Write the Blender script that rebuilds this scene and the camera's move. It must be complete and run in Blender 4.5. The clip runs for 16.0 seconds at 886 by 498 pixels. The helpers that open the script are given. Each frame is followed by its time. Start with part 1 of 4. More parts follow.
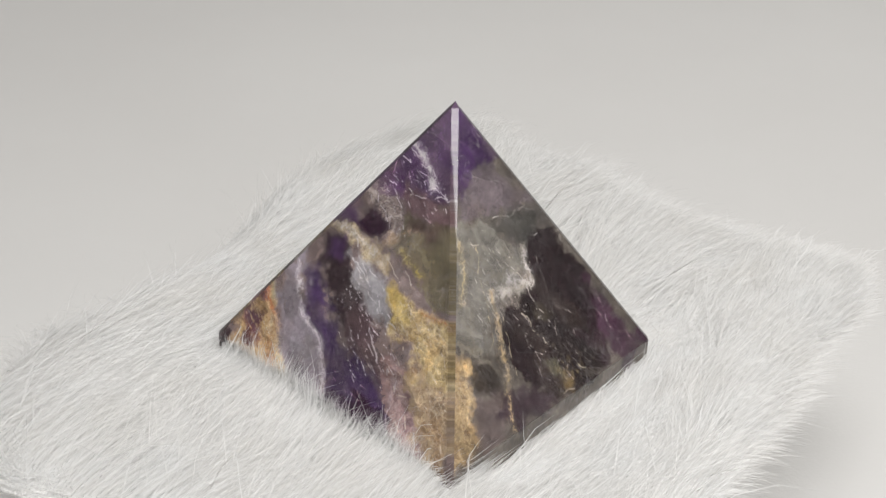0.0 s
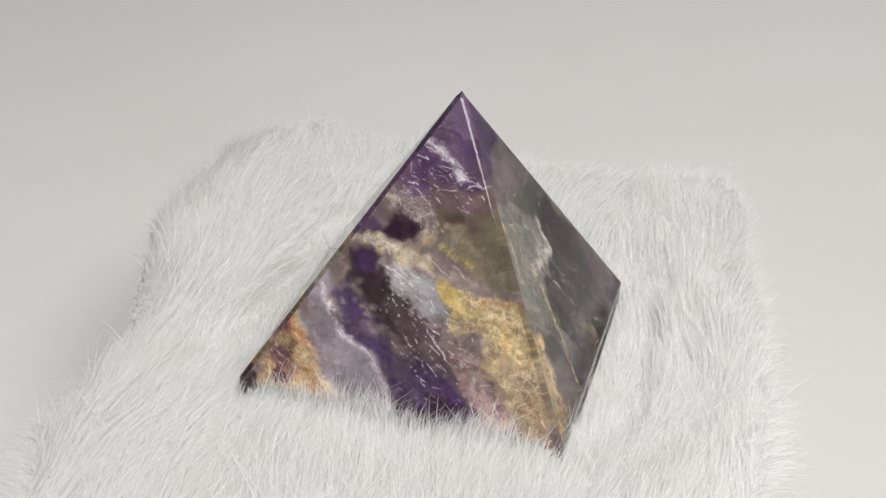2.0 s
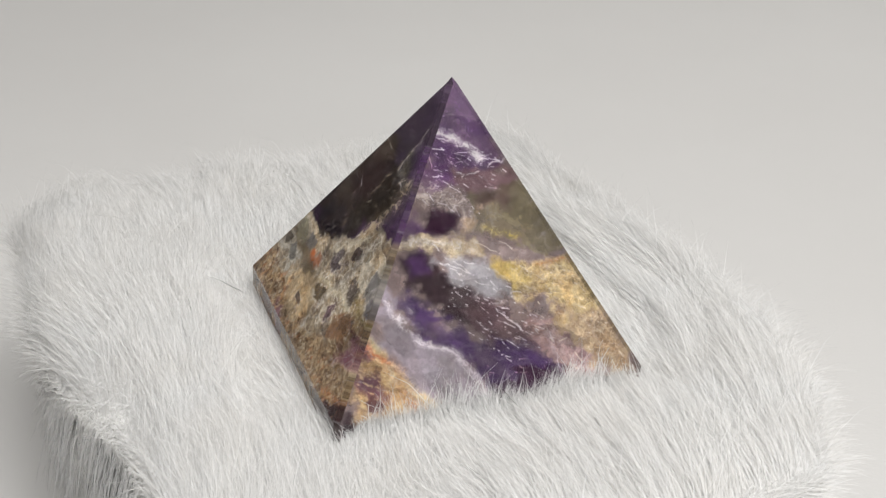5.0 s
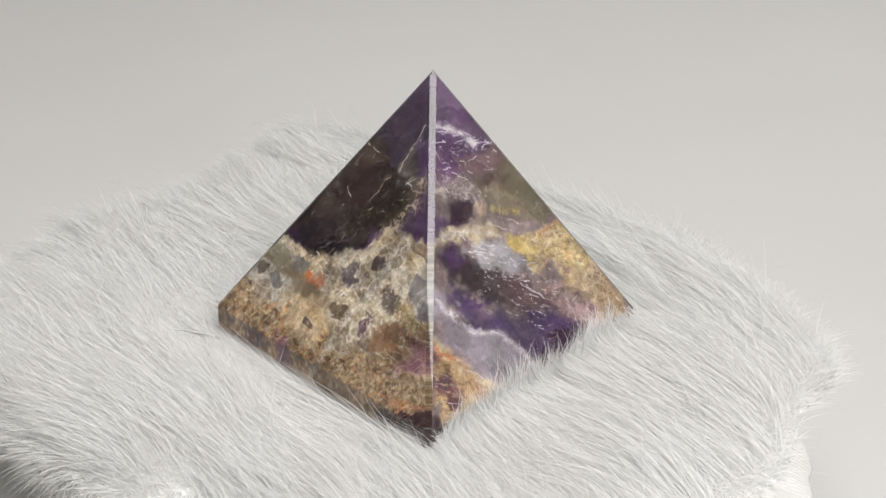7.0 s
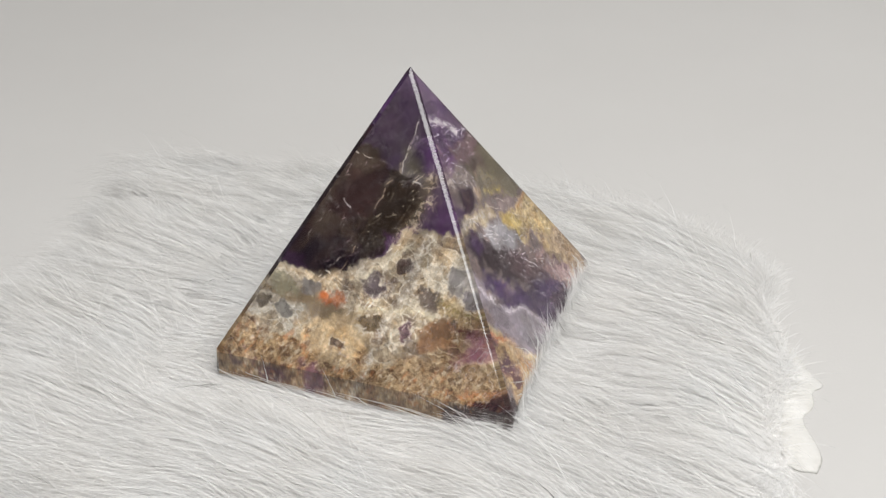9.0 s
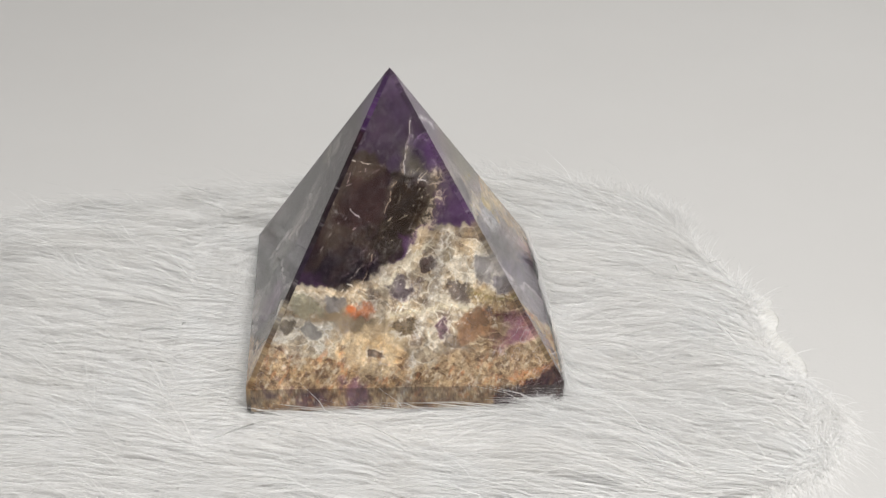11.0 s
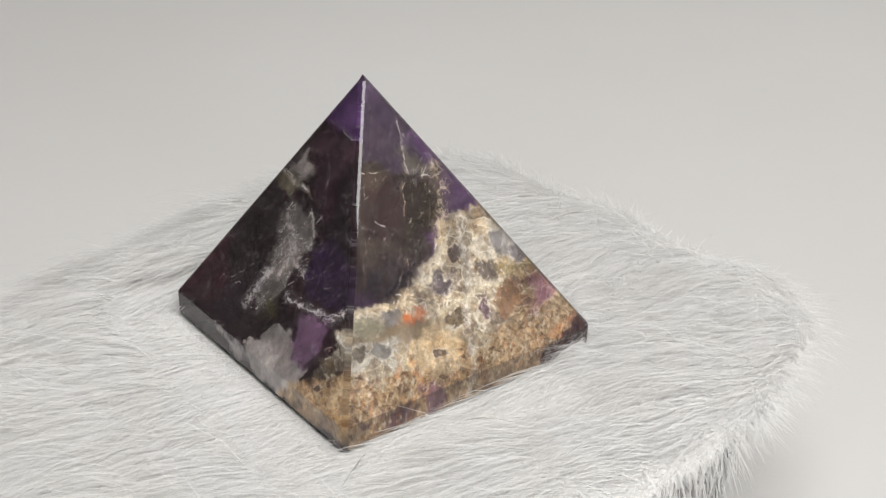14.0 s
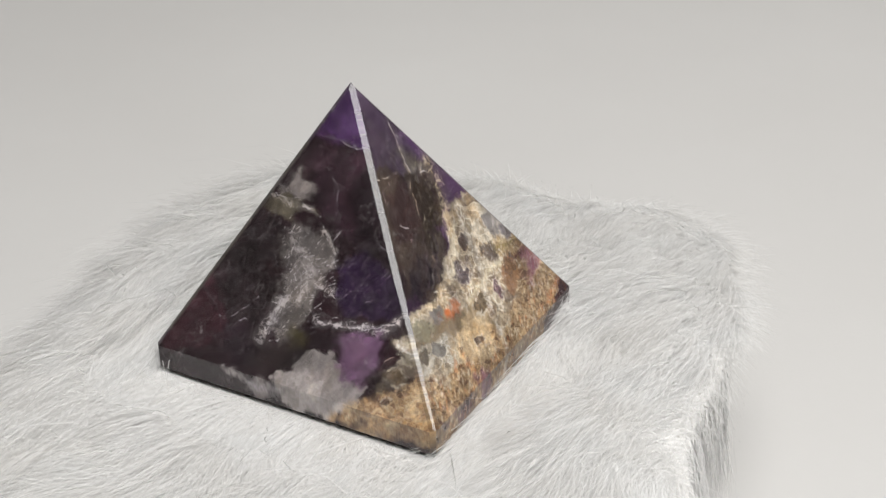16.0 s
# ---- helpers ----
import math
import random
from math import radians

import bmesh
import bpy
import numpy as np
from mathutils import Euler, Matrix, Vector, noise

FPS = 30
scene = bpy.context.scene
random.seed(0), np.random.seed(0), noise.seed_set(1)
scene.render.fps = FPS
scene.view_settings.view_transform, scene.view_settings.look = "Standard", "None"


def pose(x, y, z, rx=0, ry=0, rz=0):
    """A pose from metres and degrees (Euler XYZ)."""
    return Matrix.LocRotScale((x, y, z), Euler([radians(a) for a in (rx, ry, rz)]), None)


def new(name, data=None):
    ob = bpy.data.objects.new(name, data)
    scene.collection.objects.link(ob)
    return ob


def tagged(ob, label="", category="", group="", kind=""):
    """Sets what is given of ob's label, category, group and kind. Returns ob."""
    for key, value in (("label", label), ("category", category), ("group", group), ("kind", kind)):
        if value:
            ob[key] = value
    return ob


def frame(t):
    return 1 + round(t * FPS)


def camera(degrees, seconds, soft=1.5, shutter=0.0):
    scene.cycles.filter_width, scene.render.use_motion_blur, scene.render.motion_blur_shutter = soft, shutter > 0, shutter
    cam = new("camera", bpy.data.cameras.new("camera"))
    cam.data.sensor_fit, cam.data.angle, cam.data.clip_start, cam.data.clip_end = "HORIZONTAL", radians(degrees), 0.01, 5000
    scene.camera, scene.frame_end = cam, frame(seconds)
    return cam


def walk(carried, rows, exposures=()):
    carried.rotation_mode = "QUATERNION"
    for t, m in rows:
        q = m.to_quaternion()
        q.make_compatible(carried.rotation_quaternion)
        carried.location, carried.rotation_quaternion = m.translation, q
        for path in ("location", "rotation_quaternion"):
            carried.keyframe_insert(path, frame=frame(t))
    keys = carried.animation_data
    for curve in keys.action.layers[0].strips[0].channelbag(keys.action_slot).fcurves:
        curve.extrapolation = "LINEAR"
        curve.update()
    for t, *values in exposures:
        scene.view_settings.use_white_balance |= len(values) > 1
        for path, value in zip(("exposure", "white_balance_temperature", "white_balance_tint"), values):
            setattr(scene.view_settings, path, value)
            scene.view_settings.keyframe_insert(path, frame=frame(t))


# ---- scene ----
FOV, EYE = 34.2635, (0.0, -0.32846, 0.21940)
cam = camera(FOV, 16.0, soft=1.4)
STAND_STILL = Matrix.Translation(EYE) @ pose(0, 0, 0, 0, 0, -1.7715) @ pose(0, 0, 0, 90 - 30.17666) @ pose(0, 0, 0, 0, 0, 1.11488)
walk(cam, [(0.0, STAND_STILL), (16.0, STAND_STILL)], exposures=[(0.0, 0.0), (16.0, 0.0)])

# The turntable's turn about the upright axis through the origin: seconds, degrees.
TURN = [(0, 1.44), (2, 27.55), (4, 52.02), (7, 90.76), (9, 115.74), (12, 148.64), (14, 171.27), (16, 195.27)]
FLOOR = -0.075

# ---- light ----
world = bpy.data.worlds.new("room_air")
world.use_nodes = True
world.node_tree.nodes["Background"].inputs[0].default_value = (0.99, 0.985, 0.955, 1)
world.node_tree.nodes["Background"].inputs[1].default_value = 0.25
scene.world = world


def ceiling_panel():
    """The wide panel overhead, turned a little about the upright."""
    data = bpy.data.lights.new("panel_light", "AREA")
    data.shape, data.size, data.size_y, data.energy, data.color = "RECTANGLE", 2.10, 1.37, 62, (0.998, 0.987, 0.966)
    new("panel_light", data).matrix_world = pose(0.564, -0.854, 1.79, 0, 0, -15)


ceiling_panel()


# ---- materials ----
class Nodes:
    """Short hand for one node material."""

    def __init__(self, name):
        self.mat = bpy.data.materials.new(name)
        self.mat.use_nodes = True
        self.tree = self.mat.node_tree
        self.bsdf = self.tree.nodes["Principled BSDF"]
        self.out = self.tree.nodes["Material Output"]

    def add(self, kind, ins=None, **props):
        n = self.tree.nodes.new(kind)
        for k, v in props.items():
            if k == "operation":
                n.operation = v
            elif k == "data_type":
                n.data_type = v
            elif k == "feature":
                n.feature = v
            elif k == "attribute_name":
                n.attribute_name = v
            elif k == "blend_type":
                n.blend_type = v
            elif k == "wave_type":
                n.wave_type = v
            elif k == "bands_direction":
                n.bands_direction = v
        for k, v in (ins or {}).items():
            self.put(n, k, v)
        return n

    def put(self, n, key, v):
        if isinstance(v, bpy.types.NodeSocket):
            self.tree.links.new(v, n.inputs[key])
        else:
            n.inputs[key].default_value = v

    def set(self, **ins):
        for k, v in ins.items():
            self.put(self.bsdf, {"base_color": "Base Color", "roughness": "Roughness", "IOR": "IOR"}[k], v)

    def place(self):
        return self.add("ShaderNodeTexCoord").outputs["Object"]

    def noise(self, scale, detail=4.0, rough=0.55, vector=None):
        n = self.add("ShaderNodeTexNoise", {"Scale": scale, "Detail": detail, "Roughness": rough})
        self.tree.links.new(vector or self.place(), n.inputs["Vector"])
        return n.outputs["Fac"]

    def ramp(self, fac, *stops):
        n = self.add("ShaderNodeValToRGB", {"Fac": fac})
        while len(n.color_ramp.elements) < len(stops):
            n.color_ramp.elements.new(0.5)
        for e, (p, c) in zip(n.color_ramp.elements, stops):
            e.position, e.color = p, (*c, 1) if len(c) == 3 else c
        return n.outputs["Color"]

    def bump(self, height, strength, distance):
        n = self.add("ShaderNodeBump", {"Height": height, "Strength": strength, "Distance": distance})
        self.put(self.bsdf, "Normal", n.outputs["Normal"])


def plain_material(name, low, high, scale, rough, bump=0.0, bump_scale=400.0):
    m = Nodes(name)
    m.set(base_color=m.ramp(m.noise(scale, 5.0), (0.3, low), (0.7, high)), roughness=rough)
    if bump:
        m.bump(m.noise(bump_scale, 3.0), bump, 0.0005)
    return m.mat


PAPER = plain_material("white_paper", (0.575, 0.566, 0.555), (0.60, 0.593, 0.583), 5.0, 0.75, 0.1, 900.0)
# grey of the unseen walls, set to keep reflections in the stone dim
UNSEEN_WALL = plain_material("unseen_wall", (0.33, 0.32, 0.31), (0.37, 0.36, 0.35), 2.0, 0.8, 0.2, 60.0)
BOX_BOARD = plain_material("box_board", (0.10, 0.09, 0.075), (0.14, 0.125, 0.10), 60.0, 0.35, 0.1, 300.0)
DARK_EDGE = plain_material("dark_edge", (0.012, 0.011, 0.010), (0.02, 0.018, 0.017), 80.0, 0.4)
TOP_PLATE = plain_material("grey_plate", (0.055, 0.055, 0.050), (0.075, 0.073, 0.066), 60.0, 0.3, 0.05, 300.0)
RIM = plain_material("pale_rim", (0.30, 0.26, 0.23), (0.42, 0.37, 0.33), 90.0, 0.45, 0.1, 300.0)


def fur_material():
    m = Nodes("white_fur")
    tone = m.ramp(m.noise(45.0, 3.0), (0.3, (0.965, 0.962, 0.955)), (0.55, (0.98, 0.98, 0.978)), (0.75, (0.975, 0.98, 0.982)))
    each = m.add("ShaderNodeNewGeometry").outputs["Random Per Island"]
    strand = m.ramp(each, (0.0, (0.94, 0.93, 0.915)), (0.18, (0.98, 0.975, 0.968)), (1.0, (1.0, 1.0, 1.0)))
    tone = m.add("ShaderNodeMixRGB", {"Fac": 1.0, "Color1": tone, "Color2": strand}, blend_type="MULTIPLY").outputs[0]
    m.set(base_color=tone, roughness=0.5)
    m.put(m.bsdf, "Specular IOR Level", 0.35)
    t = m.add("ShaderNodeBsdfTranslucent", {"Color": tone})
    mix = m.add("ShaderNodeMixShader", {0: 0.5, 1: m.bsdf.outputs[0], 2: t.outputs[0]})
    # strands thin out to a clear tip
    tip = m.add("ShaderNodeAttribute", attribute_name="thin")
    clear = m.add("ShaderNodeBsdfTransparent")
    mix = m.add("ShaderNodeMixShader", {0: tip.outputs["Fac"], 1: mix.outputs[0], 2: clear.outputs[0]})
    m.tree.links.new(mix.outputs[0], m.out.inputs["Surface"])
    return m.mat


def knit_material(name, low, high):
    m = Nodes(name)
    m.set(base_color=m.ramp(m.noise(120.0, 4.0), (0.3, low), (0.7, high)), roughness=0.85)
    w = m.add("ShaderNodeTexWave", {"Scale": 260.0, "Distortion": 1.5, "Detail": 1.0, "Detail Scale": 2.0}, bands_direction="X")
    m.tree.links.new(m.place(), w.inputs["Vector"])
    m.bump(w.outputs["Fac"], 0.35, 0.0003)
    return m.mat


FUR = fur_material()
KNIT = knit_material("knit_backing", (0.84, 0.835, 0.82), (0.90, 0.895, 0.88))
HEM = knit_material("knit_hem", (0.66, 0.65, 0.62), (0.76, 0.755, 0.74))


# ---- building helpers ----
def mesh_object(name, bm, material, smooth=False):
    me = bpy.data.meshes.new(name)
    bm.normal_update()
    bm.to_mesh(me)
    bm.free()
    me.materials.append(material)
    if smooth:
        me.shade_smooth()
    return new(name, me)


def part(name, bm, material, parent, label="", smooth=False):
    ob = mesh_object(name, bm, material, smooth)
    ob.parent = parent
    if label:
        ob["label"] = label
    return ob


def box_bm(x0, x1, y0, y1, z0, z1, bevel=0.0):
    bm = bmesh.new()
    bmesh.ops.create_cube(bm, size=1.0)
    for v in bm.verts:
        v.co = Vector(((x0 + x1) / 2 + v.co.x * (x1 - x0), (y0 + y1) / 2 + v.co.y * (y1 - y0), (z0 + z1) / 2 + v.co.z * (z1 - z0)))
    if bevel:
        bmesh.ops.bevel(bm, geom=list(bm.edges), offset=bevel, segments=2, affect="EDGES")
    return bm


# ---- the setting ----
def backdrop():
    """A sheet of white paper that lies on the table and sweeps up behind."""
    bm = bmesh.new()
    prof = [(-1.0, FLOOR), (0.75, FLOOR)]
    prof += [(0.75 + 0.5 * math.sin(a), FLOOR + 0.5 - 0.5 * math.cos(a)) for a in [radians(d) for d in range(6, 91, 6)]]
    prof += [(1.25, 1.6)]
    cols = [[bm.verts.new((x, y, z)) for y, z in prof] for x in (-1.6, 1.6)]
    for i in range(len(prof) - 1):
        bm.faces.new((cols[0][i], cols[1][i], cols[1][i + 1], cols[0][i + 1]))
    ob = mesh_object("backdrop", bm, PAPER, smooth=True)
    mod = ob.modifiers.new("thick", "SOLIDIFY")
    mod.thickness, mod.offset = 0.002, -1
    tagged(ob, "plain white paper backdrop sweeping up behind the table", "backdrop", kind="structure")


# unseen walls, added to bounce the panel's light and mirror dimly in the stone
def room():
    for name, b in (("wall_north", (-2.2, 2.2, 1.5, 1.6, -0.0795, 2.3)), ("wall_south", (-2.2, 2.2, -2.4, -2.3, -0.0795, 2.3)),
                    ("wall_west", (-2.3, -2.2, -2.4, 1.6, -0.0795, 2.3)), ("wall_east", (2.2, 2.3, -2.4, 1.6, -0.0795, 2.3)),
                    ("ceiling", (-2.3, 2.3, -2.4, 1.6, 2.3, 2.4)), ("floor", (-2.3, 2.3, -2.4, 1.6, -0.1795, -0.0795))):
        tagged(mesh_object(name, box_bm(*b), UNSEEN_WALL), "unseen added grey " + name.split("_")[0] + " of the room", name.split("_")[0], kind="structure")


backdrop()
room()


# ---- the stand under the fur ----
def lathe_bm(profile, sides=96):
    bm = bmesh.new()
    rows = [[bm.verts.new((r * math.cos(2 * math.pi * k / sides), r * math.sin(2 * math.pi * k / sides), z)) for k in range(sides)] for r, z in profile]
    for a, b in zip(rows, rows[1:]):
        for k in range(sides):
            m = (k + 1) % sides
            bm.faces.new((a[k], a[m], b[m], b[k]))
    bm.faces.new(reversed(rows[0]))
    bm.faces.new(rows[-1])
    return bm


def frame_bm(half, wide, z0, z1):
    """A square rim with an open middle."""
    bm = bmesh.new()
    rows = []
    for h, z in ((half - wide, z0), (half - 0.0004, z0), (half, z0 + 0.0005), (half, z1 - 0.0005), (half - 0.0004, z1), (half - wide, z1)):
        rows.append([bm.verts.new((a * h, b * h, z)) for a, b in ((-1, -1), (1, -1), (1, 1), (-1, 1))])
    for a, b in zip(rows, rows[1:] + rows[:1]):
        for k in range(4):
            bm.faces.new((a[k], a[(k + 1) % 4], b[(k + 1) % 4], b[k]))
    return bm


def stand():
    """A square box with a dark top in a pale rim, on a low round turntable foot."""
    base = new("turntable")
    h = 0.0570
    part("box", box_bm(-h, h, -h, h, FLOOR + 0.0125, -0.0150, 0.0008), BOX_BOARD, base, "dark greyish brown box side")
    part("top_plate", box_bm(-h + 0.0026, h - 0.0026, -h + 0.0026, h - 0.0026, -0.0150, -0.0108, 0.0003), TOP_PLATE, base, "glossy dark grey top plate")
    part("rim", frame_bm(h + 0.0006, 0.0030, -0.0149, -0.0102), RIM, base, "pale brownish rim")
    part("foot", lathe_bm([(0.050, FLOOR), (0.051, FLOOR + 0.001), (0.051, FLOOR + 0.012), (0.050, FLOOR + 0.0122)]), DARK_EDGE, base, "dark low foot")
    return tagged(base, "square dark box stand with pale rim, under white fur", "stand")


STAND = stand()


# ---- the fur mat ----
# Radius of the mat's outline about the axis, every so many degrees.
OUTLINE = [(-180, 0.103), (-174, 0.107), (-168, 0.115), (-160, 0.119), (-152, 0.117), (-146, 0.109), (-138, 0.103), (-130, 0.102), (-122, 0.107), (-114, 0.107), (-106, 0.107), (-98, 0.117), (-92, 0.117), (-86, 0.114), (-78, 0.111),
           (-68, 0.108), (-57, 0.103), (-45, 0.098), (-33, 0.096), (-22, 0.099), (-12, 0.103), (-5, 0.108), (2, 0.121), (8, 0.134), (13, 0.140), (17, 0.130), (22, 0.117), (30, 0.111), (37, 0.105),
           (46, 0.107), (55, 0.114), (63, 0.113), (70, 0.119), (77, 0.132), (84, 0.138), (90, 0.133), (98, 0.116), (108, 0.107), (118, 0.097), (128, 0.088), (138, 0.081), (150, 0.081), (160, 0.086), (168, 0.091), (174, 0.096), (180, 0.103)]
NAP = radians(44)


def outline(phi):
    deg, rad = zip(*OUTLINE)
    return np.interp(np.degrees(phi), deg, rad)


def waves(x, y, scale, seed):
    """Smooth noise from a few crossed sine waves, about -1 to 1."""
    rng = np.random.default_rng(seed)
    v = 0 * x
    for _ in range(7):
        a, p, k = rng.uniform(0, 6.28), rng.uniform(0, 6.28), rng.uniform(0.6, 1.6) / scale
        v = v + np.sin((x * np.cos(a) + y * np.sin(a)) * k * 6.28 + p)
    return v / 3.2


def fold(phi):
    """How far the mat's edge hangs down over the stand, 0 to 1."""
    d = np.degrees(phi)
    return np.clip((d - 108) / 14, 0, 1) * np.clip((176 - d) / 12, 0, 1)


TILT = pose(0.00791, -0.00649, 0) @ pose(0, 0, 0, 1.63093, 0.79128, 0) @ pose(0, 0, 0, 0, 0, 45)
HALF_U, HALF_V, PLINTH, HEIGHT = 0.0404, 0.0423, 0.0052, 0.0749
APEX = Vector((0.00316, 0.0013, 0))
APEX = (Matrix.Rotation(radians(-45), 4, "Z") @ APEX) + Vector((0, 0, HEIGHT))
BEVEL = 0.0011
SINK = -0.0014


def stone_local(p):
    """Points in the stone's own axes."""
    inv = np.array(TILT.inverted())
    return p @ inv[:3, :3].T + inv[:3, 3]


def stone_gap(x, y):
    """Level distance outside the stone's foot."""
    q = stone_local(np.stack([x, y, 0 * x], -1))
    du, dv = np.maximum(np.abs(q[..., 0]) - HALF_U, 0), np.maximum(np.abs(q[..., 1]) - HALF_V, 0)
    return np.hypot(du, dv)


def mat_point(phi, s):
    """A point of the mat's backing; s is 1 at the outline and more on the hanging flap."""
    r = outline(phi)
    inner, hang = np.minimum(s, 1.0), np.maximum(s - 1.0, 0.0)
    x, y = inner * r * np.cos(phi), inner * r * np.sin(phi)
    rise = np.clip((stone_gap(x, y) - 0.004) / 0.022, 0, 1)
    near = np.clip(stone_gap(x, y) / 0.003, 0, 1)
    z = -0.0046 + 0.0020 * near - 0.0012 * near * (1 - rise) * (stone_local(np.stack([x, y, 0 * x], -1))[..., 0] < -HALF_U) + 0.0008 * rise * rise * (3 - 2 * rise) + 0.0010 * rise * waves(x, y, 0.05, 3) - (0.0022 + 0.006 * fold(phi)) * np.clip((inner - 0.78) / 0.22, 0, 1) ** 2
    return x, y, z - hang * r


def fur_roots(count, rng):
    phi = rng.uniform(-math.pi, math.pi, count * 3)
    s = np.sqrt(rng.uniform(0, 1, count * 3))
    flap = (rng.uniform(0, 1, count * 3) < 0.16) & (fold(phi) > 0)
    s = np.where(flap, 1 + rng.uniform(0, 0.16, count * 3) * fold(phi), s)
    keep = rng.uniform(0, 1, count * 3) < (outline(phi) / 0.143) ** 2
    phi, s = phi[keep][:count], s[keep][:count]
    p = np.stack(mat_point(phi, s), 1)
    q = stone_local(p)
    clear = (np.abs(q[:, 0]) > HALF_U + 0.0004) | (np.abs(q[:, 1]) > HALF_V + 0.0004)
    phi, s, p, q = phi[clear], s[clear], p[clear], q[clear]
    # the undercoat that wells up round the stone's foot
    m = count // 12
    side, w, d = rng.integers(0, 4, m), rng.uniform(-1, 1, m), rng.uniform(-0.0015, 0.0045, m)
    lx = np.where(side % 2 == 0, (HALF_U + d) * (1 - side), w * (HALF_U + 0.003))
    ly = np.where(side % 2 == 1, (HALF_V + d) * (2 - side), w * (HALF_V + 0.003))
    c = np.stack([lx, ly, np.full(m, -0.0030)], 1) @ np.array(TILT)[:3, :3].T + np.array(TILT)[:3, 3]
    ph = np.arctan2(c[:, 1], c[:, 0])
    return (np.concatenate([phi, ph]), np.concatenate([s, np.hypot(c[:, 0], c[:, 1]) / outline(ph)]), np.concatenate([p, c]),
            np.concatenate([q, np.stack([lx, ly, np.full(m, -0.003)], 1)]))


def fur_mesh(count=290000, steps=4):
    rng = np.random.default_rng(11)
    phi, s, root, local = fur_roots(count, rng)
    bald = np.hypot(root[:, 0] - 0.070, root[:, 1] - 0.087) / (0.011 + 0.004 * waves(root[:, 0], root[:, 1], 0.01, 21))
    stays = rng.uniform(0, 1, len(phi)) < np.clip(bald - 0.35, 0.12, 1)
    phi, s, root, local = phi[stays], s[stays], root[stays], local[stays]
    n = len(phi)
    x, y = root[:, 0], root[:, 1]
    # neighbouring strands gather in tufts
    cell = 0.0050
    ci, cj = np.floor(x / cell + 0.7 * waves(x, y, 0.012, 7)), np.floor(y / cell + 0.7 * waves(x, y, 0.012, 8))
    h = np.sin(ci * 127.1 + cj * 311.7) * 43758.5453
    tuft_a, tuft_b = (h - np.floor(h)) - 0.5, (h * 7.13 - np.floor(h * 7.13)) - 0.5
    centre = np.stack([(ci + 0.5) * cell, (cj + 0.5) * cell], 1)
    kind = rng.uniform(0, 1, n)
    under, stray = kind < 0.22, kind > 0.975
    collar = stone_gap(x, y) < 0.0045
    under = under | (collar & (local[:, 0] > -HALF_U) & (kind < 0.9))
    hang = np.clip((s - 0.97) / 0.06, 0, 1) * fold(phi)
    way = NAP + 0.30 * waves(x, y, 0.07, 5) + 0.14 * waves(x, y, 0.025, 6) + 0.22 * tuft_a + rng.normal(0, 0.11, n)
    way = np.where(under, rng.uniform(-math.pi, math.pi, n), way) + np.where(stray, rng.normal(0, 0.4, n), 0)
    # beside the stone the short undercoat turns outwards; at the rim a fringe spills over
    gap = stone_gap(x, y)
    middle = np.array(TILT.translation)
    outward = np.arctan2(y - middle[1], x - middle[0])
    way = np.where(under & (gap < 0.006), outward + rng.normal(0, 0.9, n), way)
    bare = np.clip((np.degrees(phi) + 152) / 8, 0, 1) * np.clip((-102 - np.degrees(phi)) / 8, 0, 1)
    fringe = rng.uniform(0, 1, n) < (0.5 - 0.42 * bare) * (1 - 0.9 * fold(phi)) * np.clip((s - 0.93) / 0.06, 0, 1)
    lean = np.arctan2(np.sin(phi - way), np.cos(phi - way))
    way = np.where(fringe, way + lean * rng.uniform(0.25, 0.9, n), way)
    lift = np.radians(19) + 0.26 * tuft_b + rng.normal(0, 0.11, n)
    lift = np.where(under, np.where(collar, rng.uniform(0.05, 0.35, n), rng.uniform(0.30, 0.65, n)), lift) + np.where(stray, rng.uniform(0, 0.35, n), 0)
    lift = np.where((gap < 0.016) & (local[:, 0] > -HALF_U), lift * 0.35, lift)
    # the pile is pushed up where it is combed against the stone
    ahead = np.exp(-np.maximum(-HALF_U - local[:, 0], 0) / 0.007) * (local[:, 0] < -HALF_U) * (np.abs(local[:, 1]) < HALF_V - 0.003)
    lift = lift + ahead * (0.25 + 0.5 * np.clip(waves(x, y, 0.02, 31), 0, 1)) * rng.uniform(0, 1, n)
    length = 0.0205 * rng.uniform(0.6, 1.15, n) * (1 + 0.35 * tuft_b)
    length = np.where(collar & (local[:, 0] < -HALF_U), length * 0.6, length)
    length = np.where(under, np.where(collar, rng.uniform(0.0018, 0.0038, n), rng.uniform(0.0030, 0.0055, n)), length) * np.where(stray, 1.25, 1.0) * np.where(hang > 0.5, 1.15, 1.0) * np.where(fringe, 0.62, 1.0)
    pull = np.where(under | stray, 0.0, rng.uniform(0.0, 0.16, n)) * (1 - hang)
    pts = np.zeros((n, steps, 3))
    pts[:, 0] = root
    fwd = np.array(TILT)
    bend = rng.uniform(1.1, 1.6, n)
    for k in range(1, steps):
        f = k / (steps - 1)
        el = lift * bend * (1 - 0.95 * f)
        d = np.stack([np.cos(way) * np.cos(el), np.sin(way) * np.cos(el), np.sin(el)], 1)
        out = np.stack([np.cos(phi) * 0.20, np.sin(phi) * 0.20, -0.98 * np.ones(n)], 1) + rng.normal(0, 0.1, (n, 3))
        d = d * (1 - hang[:, None]) + out * hang[:, None]
        past = np.hypot(pts[:, k - 1, 0], pts[:, k - 1, 1]) / outline(np.arctan2(pts[:, k - 1, 1], pts[:, k - 1, 0]))
        d[:, 2] -= 2.2 * np.clip(past - 0.96, 0, 0.5)
        p = pts[:, k - 1] + d * (length / (steps - 1))[:, None]
